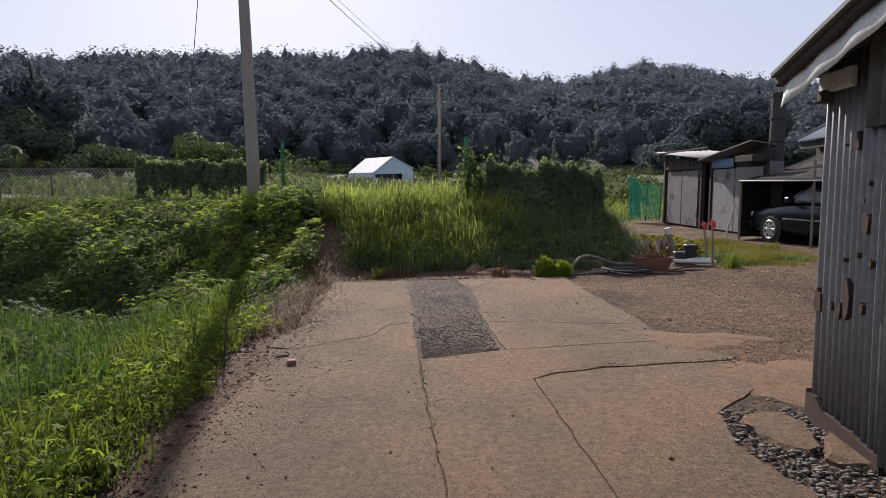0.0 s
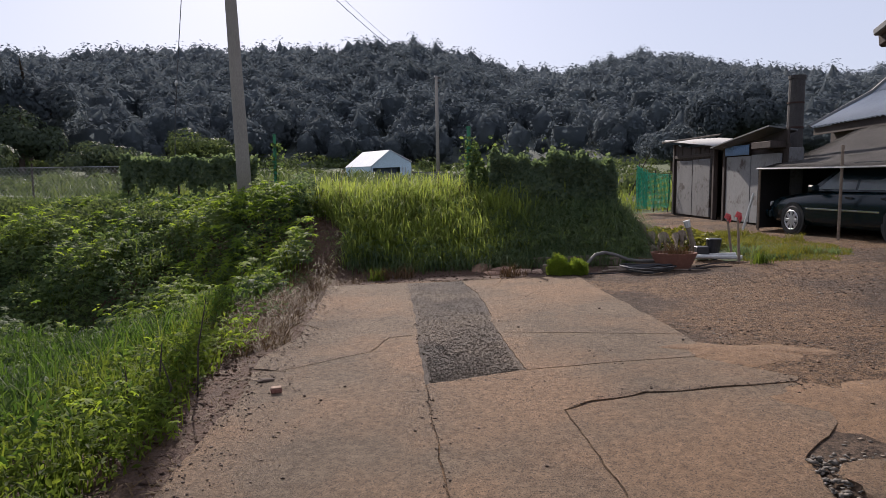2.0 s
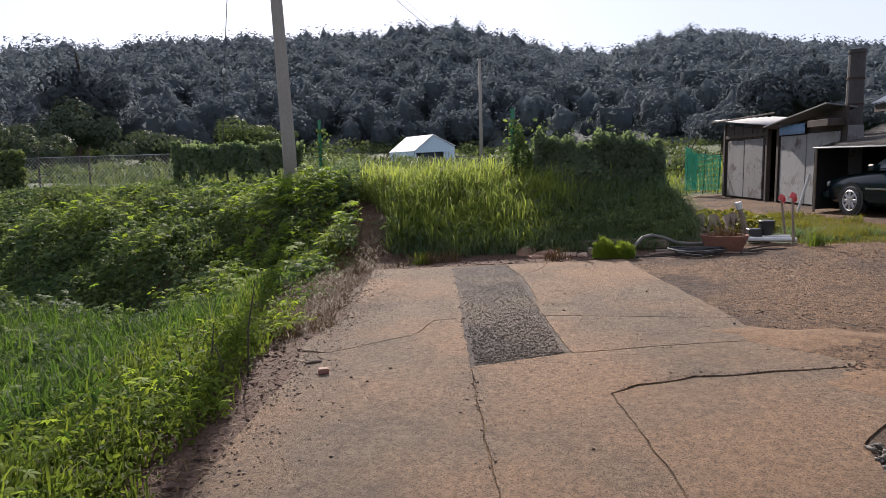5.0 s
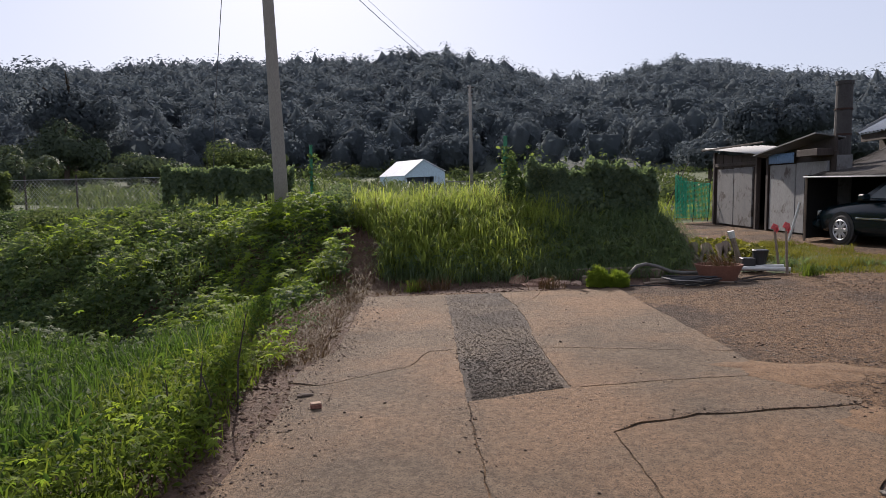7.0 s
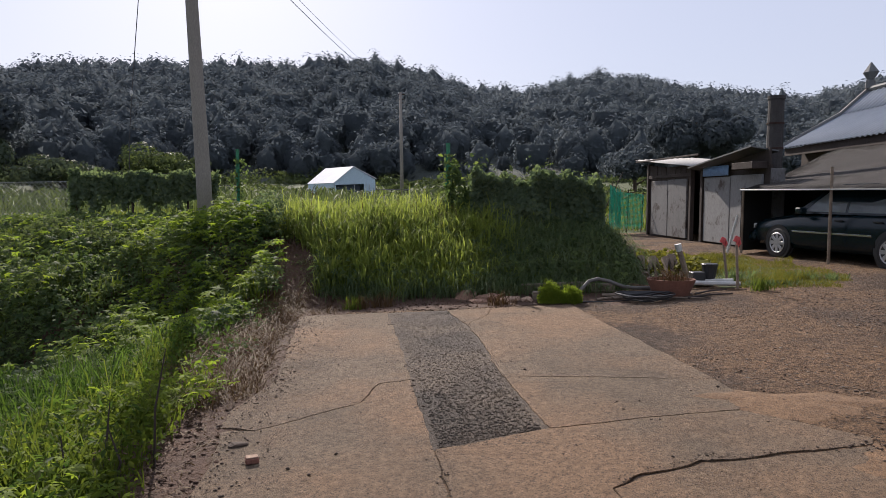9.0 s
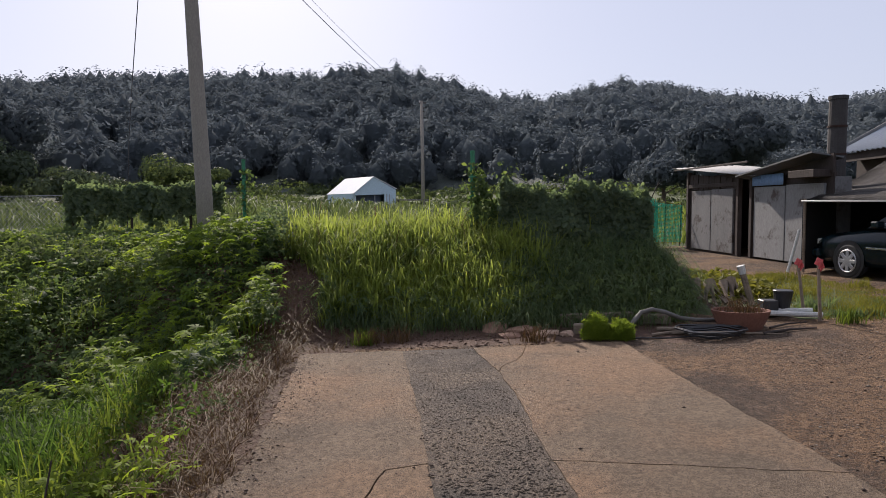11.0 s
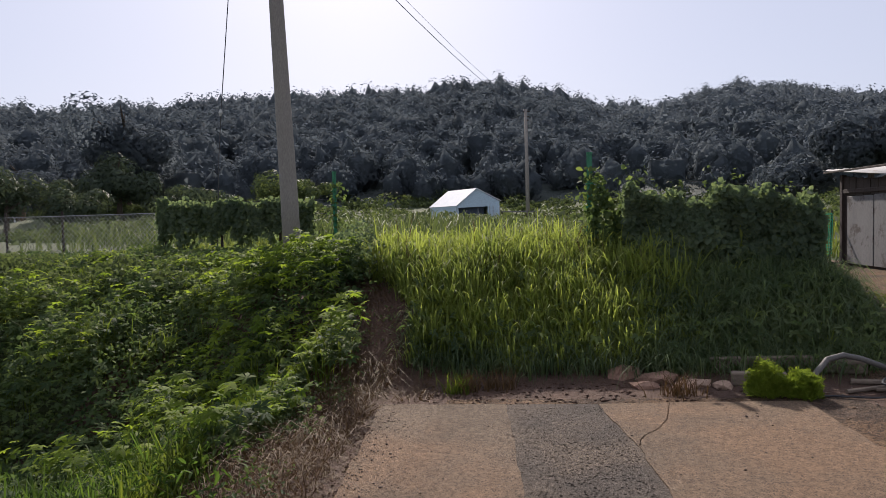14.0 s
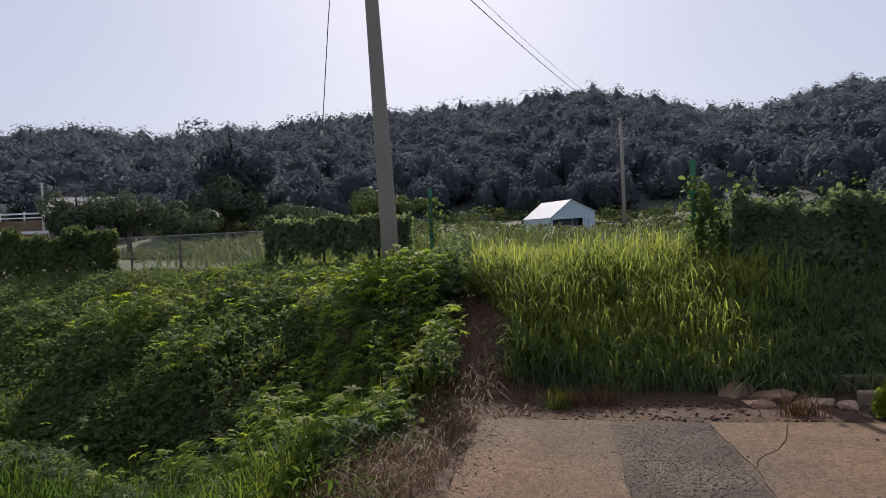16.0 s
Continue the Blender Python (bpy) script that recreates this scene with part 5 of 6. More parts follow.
def net(name, x0, x1, z0, z1, y, pitch, r, mat, parent, diamond=True, skew=0.0):
    """Crossing wires, each a thin bar, in one mesh."""
    vs, fs = [], []

    def bar(a, b):
        a, b = np.array(a), np.array(b)
        d = b - a
        s = np.cross(d, [0, 1, 0])
        s = s / np.linalg.norm(s) * r
        o = np.array([0, r, 0])
        k = len(vs)
        vs.extend([a - s, a - o, a + s, a + o, b - s, b - o, b + s, b + o])
        for i in range(4):
            fs.append((k + i, k + (i + 1) % 4, k + 4 + (i + 1) % 4, k + 4 + i))
    hgt = z1 - z0
    if diamond:
        for i in range(int((x1 - x0 + hgt) / pitch)):
            u = x0 - hgt + i * pitch
            for sgn in (1, -1):
                a, b = (u, z0), (u + hgt, z1)
                if a[0] < x0:
                    a = (x0, z0 + x0 - a[0])
                if b[0] > x1:
                    b = (x1, z1 - (b[0] - x1))
                if a[0] >= b[0]:
                    continue
                if sgn > 0:
                    bar((a[0], y, a[1]), (b[0], y + 0.004, b[1]))
                else:
                    bar((x0 + x1 - a[0], y, a[1]), (x0 + x1 - b[0], y + 0.004, b[1]))
    else:
        for i in range(int((x1 - x0) / pitch) + 1):
            u = x0 + i * pitch
            bar((u, y, z0 + skew * (i % 5) * 0.02), (u + 0.01, y + 0.05 * math.sin(u * 9), z1 - skew * abs(u - x0) * 0.35))
        for i in range(int(hgt / pitch) + 1):
            bar((x0, y, z0 + i * pitch), (x1, y + 0.02, z0 + i * pitch * (1 - 0.2 * skew)))
    return np_mesh(name, np.array(vs), [np.array(fs)], mat, parent)


fence = thing("chain_link_fence", "galvanised chain-link fence with creeper at one end", "fence")
net("mesh", -14.2, -9.9, 1.0, 1.95, 17.1, 0.12, 0.0042, M["chain_link"], fence)
net("mesh", -19.5, -14.2, 0.95, 1.9, 17.1, 0.12, 0.0042, M["chain_link"], fence)
for px in (-19.5, -16.8, -14.2, -12.6):
    part("post", tube([(px, 17.14, 0.8), (px, 17.14, 2.05)], 0.026, 8), M["wood_dark"], fence)
part("top_wire", tube([(-19.5, 17.1, 1.9), (-9.9, 17.1, 1.95)], 0.008, 4), M["chain_link"], fence)
ob = leafy_wall("foliage", -19.5, -14.6, 17.0, 0.28, lambda x: 0.9 + 0 * x, lambda x: 2.1 + 0.12 * np.sin(x * 2.3) + 0.1 * np.sin(x * 5), 8000, 0.11, M["weed"], 46, "")
ob.parent = fence

# ---- wires overhead ----
guy = thing("hanging_wire", "thin dark hanging wire with a pale insulator", "wire", (-8.5, 17.0, 0.9))
part("strand", tube([(0, 0, 0), (0.12, 0, 2.2), (0.21, 0, 3.2), (0.5, 0, 5.8), (0.95, 0, 9.0)], 0.011, 5), M["wire"], guy)
part("insulator", tube([(0.19, 0, 3.13), (0.2, 0, 3.2), (0.21, 0, 3.27)], [0.02, 0.045, 0.02], 10), M["pipe_white"], guy)
far_pole = thing("far_utility_pole", "distant slim concrete utility pole in the fields", "utility pole", (-6.0, 63.5, 0.9))
part("shaft", tube([(0, 0, -0.3), (-0.03, 0, 5), (-0.08, 0, 10.3)], [0.19, 0.16, 0.13], 14), M["pole"], far_pole, smooth=True)
for zz, w in ((10.05, 0.32), (9.6, 0.22), (9.3, 0.18)):
    part("bracket", boxed((-w, -0.06, zz), (w, 0.06, zz + 0.09)), M["wood_dark"], far_pole)
part("insulator", tube([(-0.25, 0, 10.1), (-0.25, 0, 10.32)], 0.06, 8), M["pipe_white"], far_pole)

# ---- tent in the fields ----
tent = thing("tent", "white vinyl frame tent with a dark open front", "tent", (-10.55, 54.0, 0.75), 8)
TW, TL, TZ, TR = 3.25, 4.6, 1.9, 3.2
bm = bmesh.new()
back = Vector((-2.4, 4.2, 0))


def tp(u, z, b):
    return Vector((u, 0, z)) + back * b


def sheet(corners, thick=0.03):
    b = bmesh.new()
    f = b.faces.new([b.verts.new(c) for c in corners])
    bmesh.ops.recalc_face_normals(b, faces=[f])
    bmesh.ops.solidify(b, geom=[f], thickness=thick)
    return b


part("roof", sheet([tp(-0.06, TZ - 0.02, -0.02), tp(TW * 0.47, TR, -0.02), tp(TW * 0.47, TR, 1.02), tp(-0.06, TZ - 0.02, 1.02)]), M["tent"], tent, "lit white vinyl roof")
part("roof", sheet([tp(TW + 0.06, TZ + 0.35, -0.02), tp(TW * 0.47, TR, -0.02), tp(TW * 0.47, TR, 1.02), tp(TW + 0.06, TZ + 0.35, 1.02)]), M["tent"], tent)
part("side_wall", sheet([tp(0, 0, 0), tp(0, TZ, 0), tp(0, TZ, 1), tp(0, 0, 1)]), M["tent_blue"], tent)
part("side_wall", sheet([tp(TW, 0, 0), tp(TW, TZ + 0.3, 0), tp(TW, TZ + 0.3, 1), tp(TW, 0, 1)]), M["tent_blue"], tent)
part("back_wall", sheet([tp(0, 0, 1), tp(TW, 0, 1), tp(TW, TZ + 0.3, 1), tp(TW * 0.47, TR, 1), tp(0, TZ, 1)]), M["tent_blue"], tent)
part("gable", sheet([tp(0, 1.75, 0), tp(TW, 1.85, 0), tp(TW, TZ + 0.3, 0), tp(TW * 0.47, TR, 0), tp(0, TZ, 0)]), M["tent_blue"], tent, "pale blue gable sheet")
part("front_flap", sheet([tp(0, 0, -0.01), tp(0.35, 0, -0.01), tp(0.1, 1.75, -0.01), tp(0, 1.75, -0.01)]), M["tent_blue"], tent)
part("front_flap", sheet([tp(TW - 0.95, 0, -0.01), tp(TW, 0, -0.01), tp(TW, 1.85, -0.01), tp(TW - 0.9, 1.82, -0.01)]), M["tent_blue"], tent)
# Dark sheet behind the opening, added for the shade inside.
part("inside_shade", sheet([tp(0.1, 0, 0.12), tp(TW - 0.9, 0, 0.12), tp(TW - 0.9, 1.8, 0.12), tp(0.1, 1.75, 0.12)]), M["tent_shade"], tent, "dark sheet standing for the shaded inside of the tent")
for u in (0.0, 1.6, 2.5, 2.75, TW):
    part("frame_post", tube([tp(u, 0, -0.015), tp(u, 1.85, -0.015)], 0.03, 6), M["chain_link"], tent)
table = thing("lean_to_table", "low field shelter table with a pale top beside the tent", "shelter", (-6.6, 54.5, 0.8), 5)
part("top", boxed((-0.6, -0.8, 1.28), (2.0, 0.8, 1.36)), M["board_grey"], table)
for px, py in ((-0.5, -0.7), (1.9, -0.7), (-0.5, 0.7), (1.9, 0.7), (0.6, -0.7)):
    part("leg", tube([(px, py, 0), (px, py, 1.28)], 0.04, 6), M["wood_dark"], table)
part("shelf", boxed((-0.45, -0.5, 0.6), (1.8, 0.6, 0.68)), M["wood_grey"], table)

# ---- far field weeds, bushes, trees ----
rng = np.random.RandomState(51)
px_, d_, s_ = [], [], []
for k in range(420):
    by = rng.uniform(24, 104)
    bx = rng.uniform(-0.9, 0.42) * by
    if -14 < bx < -3 and 44 < by < 60 or (bx > 2.0 and by < 30) or (abs(bx + 6) < 2 and by < 66):
        continue
    r = rng.uniform(0.7, 1.5) * (0.75 + by / 150)
    hh = rng.uniform(0.28, 0.55) * r * (0.8 + by / 110)
    p, d = crown_points(rng, np.array([bx, by, float(height(bx, by)) + 0.25 * hh]), np.array([r * 1.5, r, hh]) * 1.2, 300, 6)
    px_.append(p), d_.append(d), s_.append(np.full(300, 0.17 + by * 0.0022))
stuff(sprays("field_shrubs", np.concatenate(px_), np.concatenate(d_), np.concatenate(s_), M["weed"], 52), "low green scrub over the far fields", "scrub")
x, y = scatter(rng, -16, 2, 19, 46, 8000)
stuff(blades("reeds", x, y, rng.uniform(0.35, 0.85, len(x)) * (1 + 0.5 * wave(x, y, 0.4)), 0.04, M["weed"], 53, 0.5, None, 0.8), "reeds and tall weeds in the field", "reeds")
x, y = scatter(rng, 3.2, 12, 25, 60, 9000)
stuff(blades("field_grass", x, y, rng.uniform(0.2, 0.6, len(x)) * (1 + 0.5 * wave(x, y, 0.4)), 0.05, M["meadow"], 54, 0.5), "rough grass behind the sheds", "grass")


def tree(label, x, y, hgt, rad, n, seed, mat, lsize, name="tree", base=0.25):
    rg = np.random.RandomState(seed)
    z0 = float(height(x, y)) - 0.1
    t_ = thing(name, label, name, (x, y, z0))
    rr_ = random.Random(seed)
    part("trunk", tube([(0, 0, 0), (0.1, 0, hgt * 0.3), (0.0, 0.1, hgt * 0.6), (0.05, 0, hgt * 0.85)], [rad * 0.09, rad * 0.07, rad * 0.045, 0.02], 8), M["bark"], t_)
    for k in range(6):
        a, zz = k * 1.05 + rr_.uniform(-0.3, 0.3), hgt * (0.3 + 0.08 * k)
        part("limb", tube([(0, 0, zz), (math.cos(a) * rad * 0.4, math.sin(a) * rad * 0.4, zz + hgt * 0.1), (math.cos(a) * rad * 0.75, math.sin(a) * rad * 0.75, zz + hgt * 0.18)], [rad * 0.035, rad * 0.025, 0.015], 6), M["bark"], t_)
    p, d = crown_points(rg, np.array([0, 0, hgt * (0.5 + base / 2)]), np.array([rad, rad, hgt * (1 - base) / 2]) * 1.05, n * 3, 16)
    sprays("crown", p, d, lsize * 0.9, mat, seed, t_)
    return t_


# Several of these trees share the woodland colour with haze in it.
tree("dark green broad tree behind the sheds", 20.0, 60, 9.0, 3.6, 3600, 61, M["wood_far_hazed"], 0.42)
tree("dark green broad tree behind the sheds", 15.2, 62, 5.4, 2.6, 1800, 62, M["wood_far_hazed"], 0.42)
tree("dark green broad tree behind the sheds", 27.0, 64, 5.6, 3.4, 2200, 63, M["wood_far_hazed"], 0.42)
tree("pale green round bush tree before the woods", -31.5, 70, 5.6, 3.4, 2400, 64, M["weed"], 0.34)
tree("tall dark tree at the edge of the woods", -61, 82, 15.5, 6.0, 4200, 65, M["wood_far_hazed"], 0.6, "tree", 0.0)
tree("green tree at the edge of the fields", -56, 74, 8.0, 4.0, 2400, 66, M["bush"], 0.45, "tree", 0.0)
tree("green tree at the edge of the fields", -76, 80, 6.5, 5.0, 2200, 67, M["wood_far_hazed"], 0.45, "tree", 0.0)
tree("green tree at the edge of the fields", -66, 78, 5.0, 4.0, 1800, 68, M["bush"], 0.4, "tree", 0.0)
tree("green tree at the edge of the fields", -46, 76, 4.2, 4.4, 1800, 69, M["bush"], 0.4, "tree", 0.0)
tree("low dark tree beside the far road", -88, 84, 6.8, 4.4, 1800, 70, M["wood_far_hazed"], 0.45, "tree", 0.0)

# far road at the edge of the woods
rail = thing("guard_rail", "pale distant road guard rail on posts", "guard rail", (-64.0, 68.5, 3.4), 200)
part("wall", boxed((0, 0, -1.6), (46, 0.3, 2.0), None, 0.03), M["concrete"], rail, "pale retaining wall")
part("beam", boxed((0, -0.05, 2.75), (46, 0.05, 2.95), None, 0.02), M["tent"], rail)
part("beam", boxed((0, -0.05, 2.25), (46, 0.05, 2.4), None, 0.02), M["tent"], rail)
for k in range(16):
    part("post", boxed((k * 3.0, -0.08, 1.9), (k * 3.0 + 0.14, 0.08, 3.05), None, 0.02), M["tent"], rail)
low_rail = thing("low_rail", "low pale rail in front of the far road", "guard rail", (-63.0, 66.0, 2.9), 200)
part("beam", boxed((0, -0.05, 0.75), (46, 0.05, 1.1), None, 0.02), M["tent"], low_rail)
for k in range(16):
    part("post", boxed((k * 3.0, -0.08, -1.4), (k * 3.0 + 0.14, 0.08, 0.8), None, 0.02), M["tent"], low_rail)
lp = thing("far_lamp_pole", "thin pale pole beside the far road", "pole", (-74.5, 63.0, 2.1))
part("shaft", tube([(0, 0, -0.3), (0.05, 0, 7.7)], [0.19, 0.13], 8), M["pipe_white"], lp)
part("bracket", boxed((-0.3, -0.06, 7.2), (0.35, 0.06, 7.32), None, 0.02), M["pipe_white"], lp)
lp2 = copy_thing(lp, pose(-73.4, 62.8, -0.9))
house = thing("farmhouse", "distant low house with a pale roof among trees", "house", (-67.0, 63.0, 3.9), 40)
part("wall", boxed((-3.5, -2.2, -2.2), (3.5, 2.2, 2.6), None, 0.05), M["board_grey"], house)
part("roof", prism([(-2.7, 0.0), (2.7, 0.0), (0.0, 1.2)], -3.9, 3.9), M["tin_light"], house, "pale pitched roof").matrix_local = Matrix.Translation((0, 0, 2.6)) @ Matrix(((0, 0, 1, 0), (1, 0, 0, 0), (0, 1, 0, 0), (0, 0, 0, 1)))
tree("dark round tree in front of the far house", -58.0, 53.5, 6.6, 3.1, 2600, 71, M["bush"], 0.34, "tree", 0.0)
tree("green tree in front of the far house", -53.5, 55.5, 6.1, 2.9, 2400, 72, M["bush"], 0.32, "tree", 0.0)
tree("low spreading tree at the edge of the fields", -50.0, 59.5, 4.4, 2.9, 1800, 73, M["bush"], 0.32, "tree", 0.0)

# ---- car ----
def car():
    c = thing("car", "dark green-black four-door saloon parked in the carport", "car", (7.6, 13.68, 0.29), 106)
    c.scale = (0.98, 1.0, 1.0)
    st = [(-2.36, 0.5, 0.70, 0.60), (-2.3, 0.3, 0.93, 0.80), (-1.75, 0.24, 0.99, 0.86), (-1.0, 0.22, 0.97, 0.885), (0.0, 0.22, 0.95, 0.885), (0.85, 0.22, 0.92, 0.88), (1.5, 0.22, 0.84, 0.865), (2.05, 0.26, 0.76, 0.82), (2.3, 0.34, 0.68, 0.72), (2.36, 0.45, 0.6, 0.6)]
    bm = bmesh.new()
    rings = []
    for x, zb, zt, w in st:
        prof = [(-w * 0.9, zb), (-w, zb + 0.15 * (zt - zb) + 0.03), (-w, zb + 0.62 * (zt - zb)), (-w * 0.97, zb + 0.86 * (zt - zb)), (-w * 0.86, zt), (0, zt + 0.025)]
        prof = prof + [(-y, z) for y, z in prof[-2::-1]]
        rings.append([bm.verts.new((x, y, z)) for y, z in prof])
    for a, b in zip(rings, rings[1:]):
        n = len(a)
        for i in range(n):
            bm.faces.new((a[i], a[(i + 1) % n], b[(i + 1) % n], b[i]))
    bm.faces.new(rings[0])
    bm.faces.new(rings[-1][::-1])
    part("body", bm, M["car_paint"], c, smooth=True)
    gs = [(-2.0, 0.97, 0.8), (-1.3, 1.46, 0.64), (-0.8, 1.5, 0.63), (-0.1, 1.5, 0.63), (0.2, 1.46, 0.64), (1.05, 0.91, 0.78)]
    bm = bmesh.new()
    top = [[bm.verts.new((x, s * w, z)) for s in (-1, 1)] for x, z, w in gs]
    low = [[bm.verts.new((x, s * 0.82, 0.93)) for s in (-1, 1)] for x, z, w in gs]
    for i in range(len(gs) - 1):
        bm.faces.new((top[i][0], top[i + 1][0], top[i + 1][1], top[i][1]))
        for s in (0, 1):
            bm.faces.new((top[i][s], top[i + 1][s], low[i + 1][s], low[i][s]))
    part("cabin", bm, M["car_paint"], c, smooth=False)

    def side_pane(x0b, x1b, x0t, x1t, s):
        def pt(x, z):
            k = (z - 0.93) / (1.5 - 0.93)
            return Vector((x, s * (0.826 - 0.205 * k), z))
        b = bmesh.new()
        f = b.faces.new([b.verts.new(p) for p in (pt(x0b, 0.97), pt(x1b, 0.97), pt(x1t, 1.42), pt(x0t, 1.42))])
        bmesh.ops.solidify(b, geom=[f], thickness=-0.008 * s)
        return b
    for s in (1, -1):
        for v in ((-0.28, 0.72, -0.24, 0.16), (-1.15, -0.34, -1.0, -0.3), (-1.62, -1.22, -1.3, -1.1)):
            part("side_window", side_pane(*v, s), M["car_glass_daylit"], c)
        part("trim_strip", boxed((-0.95, s * 0.895 - 0.006, 0.55), (0.95, s * 0.895 + 0.006, 0.585)), M["chrome"], c, "bright side strip")
        for xh in (-0.3, -1.15):
            part("door_handle", boxed((xh, s * 0.885 - 0.012, 0.8), (xh + 0.18, s * 0.885 + 0.014, 0.83)), M["black_plastic"], c)
        mir = part("mirror", boxed((0.56, s * 0.98 - 0.1, 0.93), (0.72, s * 0.98 + 0.08, 1.05), None, 0.025), M["car_paint"], c)
        part("headlight", boxed((2.16, s * 0.62 - 0.16, 0.56), (2.32, s * 0.62 + 0.1, 0.68), None, 0.02), M["lamp_glass"], c)
        part("tail_light", boxed((-2.37, s * 0.62 - 0.14, 0.68), (-2.28, s * 0.62 + 0.16, 0.86), None, 0.02), M["flag_red"], c)
        for xw in (1.35, -1.35):
            # Flat black disc in place of the shaded hollow round the wheel.
            part("wheel_well_disc", tube([(xw, s * 0.78, 0.33), (xw, s * 0.884, 0.33)], 0.36, 24), M["black_plastic"], c)
            tyre = part("tyre", tube([(xw, s * 0.70, 0.31), (xw, s * 0.72, 0.31), (xw, s * 0.88, 0.31), (xw, s * 0.9, 0.31)], [0.27, 0.31, 0.31, 0.275], 28), M["tyre"], c)
            rimo = part("rim", tube([(xw, s * 0.885, 0.31), (xw, s * 0.904, 0.31)], [0.2, 0.19], 24), M["black_plastic"], tyre)
            for k in range(8):
                a = k * math.pi / 4
                m = Matrix.Translation((xw, s * 0.908, 0.31)) @ Matrix.Rotation(a, 4, "Y")
                part("spoke", boxed((0.03, -0.008, -0.035), (0.185, 0.008, 0.035), m, 0.01), M["rim"], tyre)
            part("hub", tube([(xw, s * 0.9, 0.31), (xw, s * 0.922, 0.31)], 0.055, 12), M["rim"], tyre)
            part("rim_ring", ring_bm(0.2, 0.014, (xw, s * 0.905, 0.31)), M["rim"], tyre)
    wind = bmesh.new()
    f = wind.faces.new([wind.verts.new(p) for p in ((1.02, -0.7, 0.96), (1.02, 0.7, 0.96), (0.26, 0.58, 1.44), (0.26, -0.58, 1.44))])
    bmesh.ops.solidify(wind, geom=[f], thickness=0.015)
    part("windscreen", wind, M["car_glass_daylit"], c)
    part("bumper", boxed((2.2, -0.78, 0.3), (2.42, 0.78, 0.5), None, 0.05), M["car_paint"], c)
    part("bumper", boxed((-2.44, -0.8, 0.32), (-2.24, 0.8, 0.55), None, 0.05), M["car_paint"], c)
    part("grille", boxed((2.3, -0.35, 0.55), (2.37, 0.35, 0.66), None, 0.01), M["chrome"], c)


def ring_bm(r, tr, at, seg=24):
    bm = bmesh.new()
    rings = []
    for i in range(seg):
        a = 2 * math.pi * i / seg
        rings.append([bm.verts.new((at[0] + (r + tr * math.cos(b)) * math.cos(a), at[1] + tr * math.sin(b), at[2] + (r + tr * math.cos(b)) * math.sin(a))) for b in (0, 1.57, 3.14, 4.71)])
    for i in range(seg):
        p, q = rings[i], rings[(i + 1) % seg]
        for k in range(4):
            bm.faces.new((p[k], p[(k + 1) % 4], q[(k + 1) % 4], q[k]))
    return bm


car()

# ---- clutter at the end of the slab ----
def lay_rock(size, x, y, rz, mat, label, seed, sink=0.25, lift=0.0):
    ob = tagged(part("rock", rock(size, seed, 1, 0.34), mat), label, "rock")
    z = float(height(x, y)) + size[2] / 2 - sink * size[2] + lift
    ob.matrix_world = pose(x, y, z, 6, -5, rz)
    return ob


lay_rock((0.36, 0.24, 0.17), -0.12, 10.75, 20, M["rock_pink"], "pinkish-brown rock below the grass bank", 1)
lay_rock((0.46, 0.26, 0.15), 0.2, 10.62, -15, M["rock_pink"], "large pinkish-brown rock below the grass bank", 2)
lay_rock((0.3, 0.16, 0.09), 0.07, 10.38, 5, M["rock_pink"], "flat pinkish stone at the end of the slab", 3)
lay_rock((0.4, 0.2, 0.1), 0.5, 10.42, 12, M["rock_pale"], "pale sandy stone at the end of the slab", 4)
lay_rock((0.24, 0.18, 0.11), 0.78, 10.36, -35, M["rock_pale"], "pale broken stone at the end of the slab", 5)
for x0, y0, x1, y1, w, hh, lab in ((0.88, 10.5, 1.36, 10.42, 0.12, 0.13, "short grey weathered timber baulk"), (1.45, 10.95, 2.15, 10.75, 0.14, 0.13, "grey weathered timber baulk"), (0.75, 10.85, 1.7, 10.85, 0.07, 0.16, "long grey plank on the ground")):
    a = math.degrees(math.atan2(y1 - y0, x1 - x0))
    L = math.hypot(x1 - x0, y1 - y0)
    ob = tagged(part("timber", boxed((-L / 2, -w / 2, 0), (L / 2, w / 2, hh), None, 0.012), M["wood_grey"]), lab, "timber")
    ob.matrix_world = pose((x0 + x1) / 2, (y0 + y1) / 2, float(height((x0 + x1) / 2, (y0 + y1) / 2)) - 0.01, 0, -2.5, a)
for x, y, rz in ((-1.43, 4.53, 25),):
    b = thing("brick_piece", "small broken brick with a pale top lying on the slab", "brick", (x, y, plane_z(x, y) + 0.012), rz)
    part("body", boxed((-0.04, -0.03, 0), (0.04, 0.03, 0.035), None, 0.006), M["brick_red"], b)
    # Pale layer paints the top face as bright with sun.
    part("lit_top", boxed((-0.037, -0.027, 0.035), (0.037, 0.027, 0.043), None, 0.003), M["rock_pale"], b, "pale top layer, coloured as the brick's sunlit face")
ob = tagged(part("dead_leaf_clump", rock((0.14, 0.07, 0.03), 9), M["dark_clod"]), "flat dark clod of leaves on the slab", "clod")
ob.matrix_world = pose(-1.62, 4.83, plane_z(-1.6, 4.8) + 0.02, 0, 0, 20)

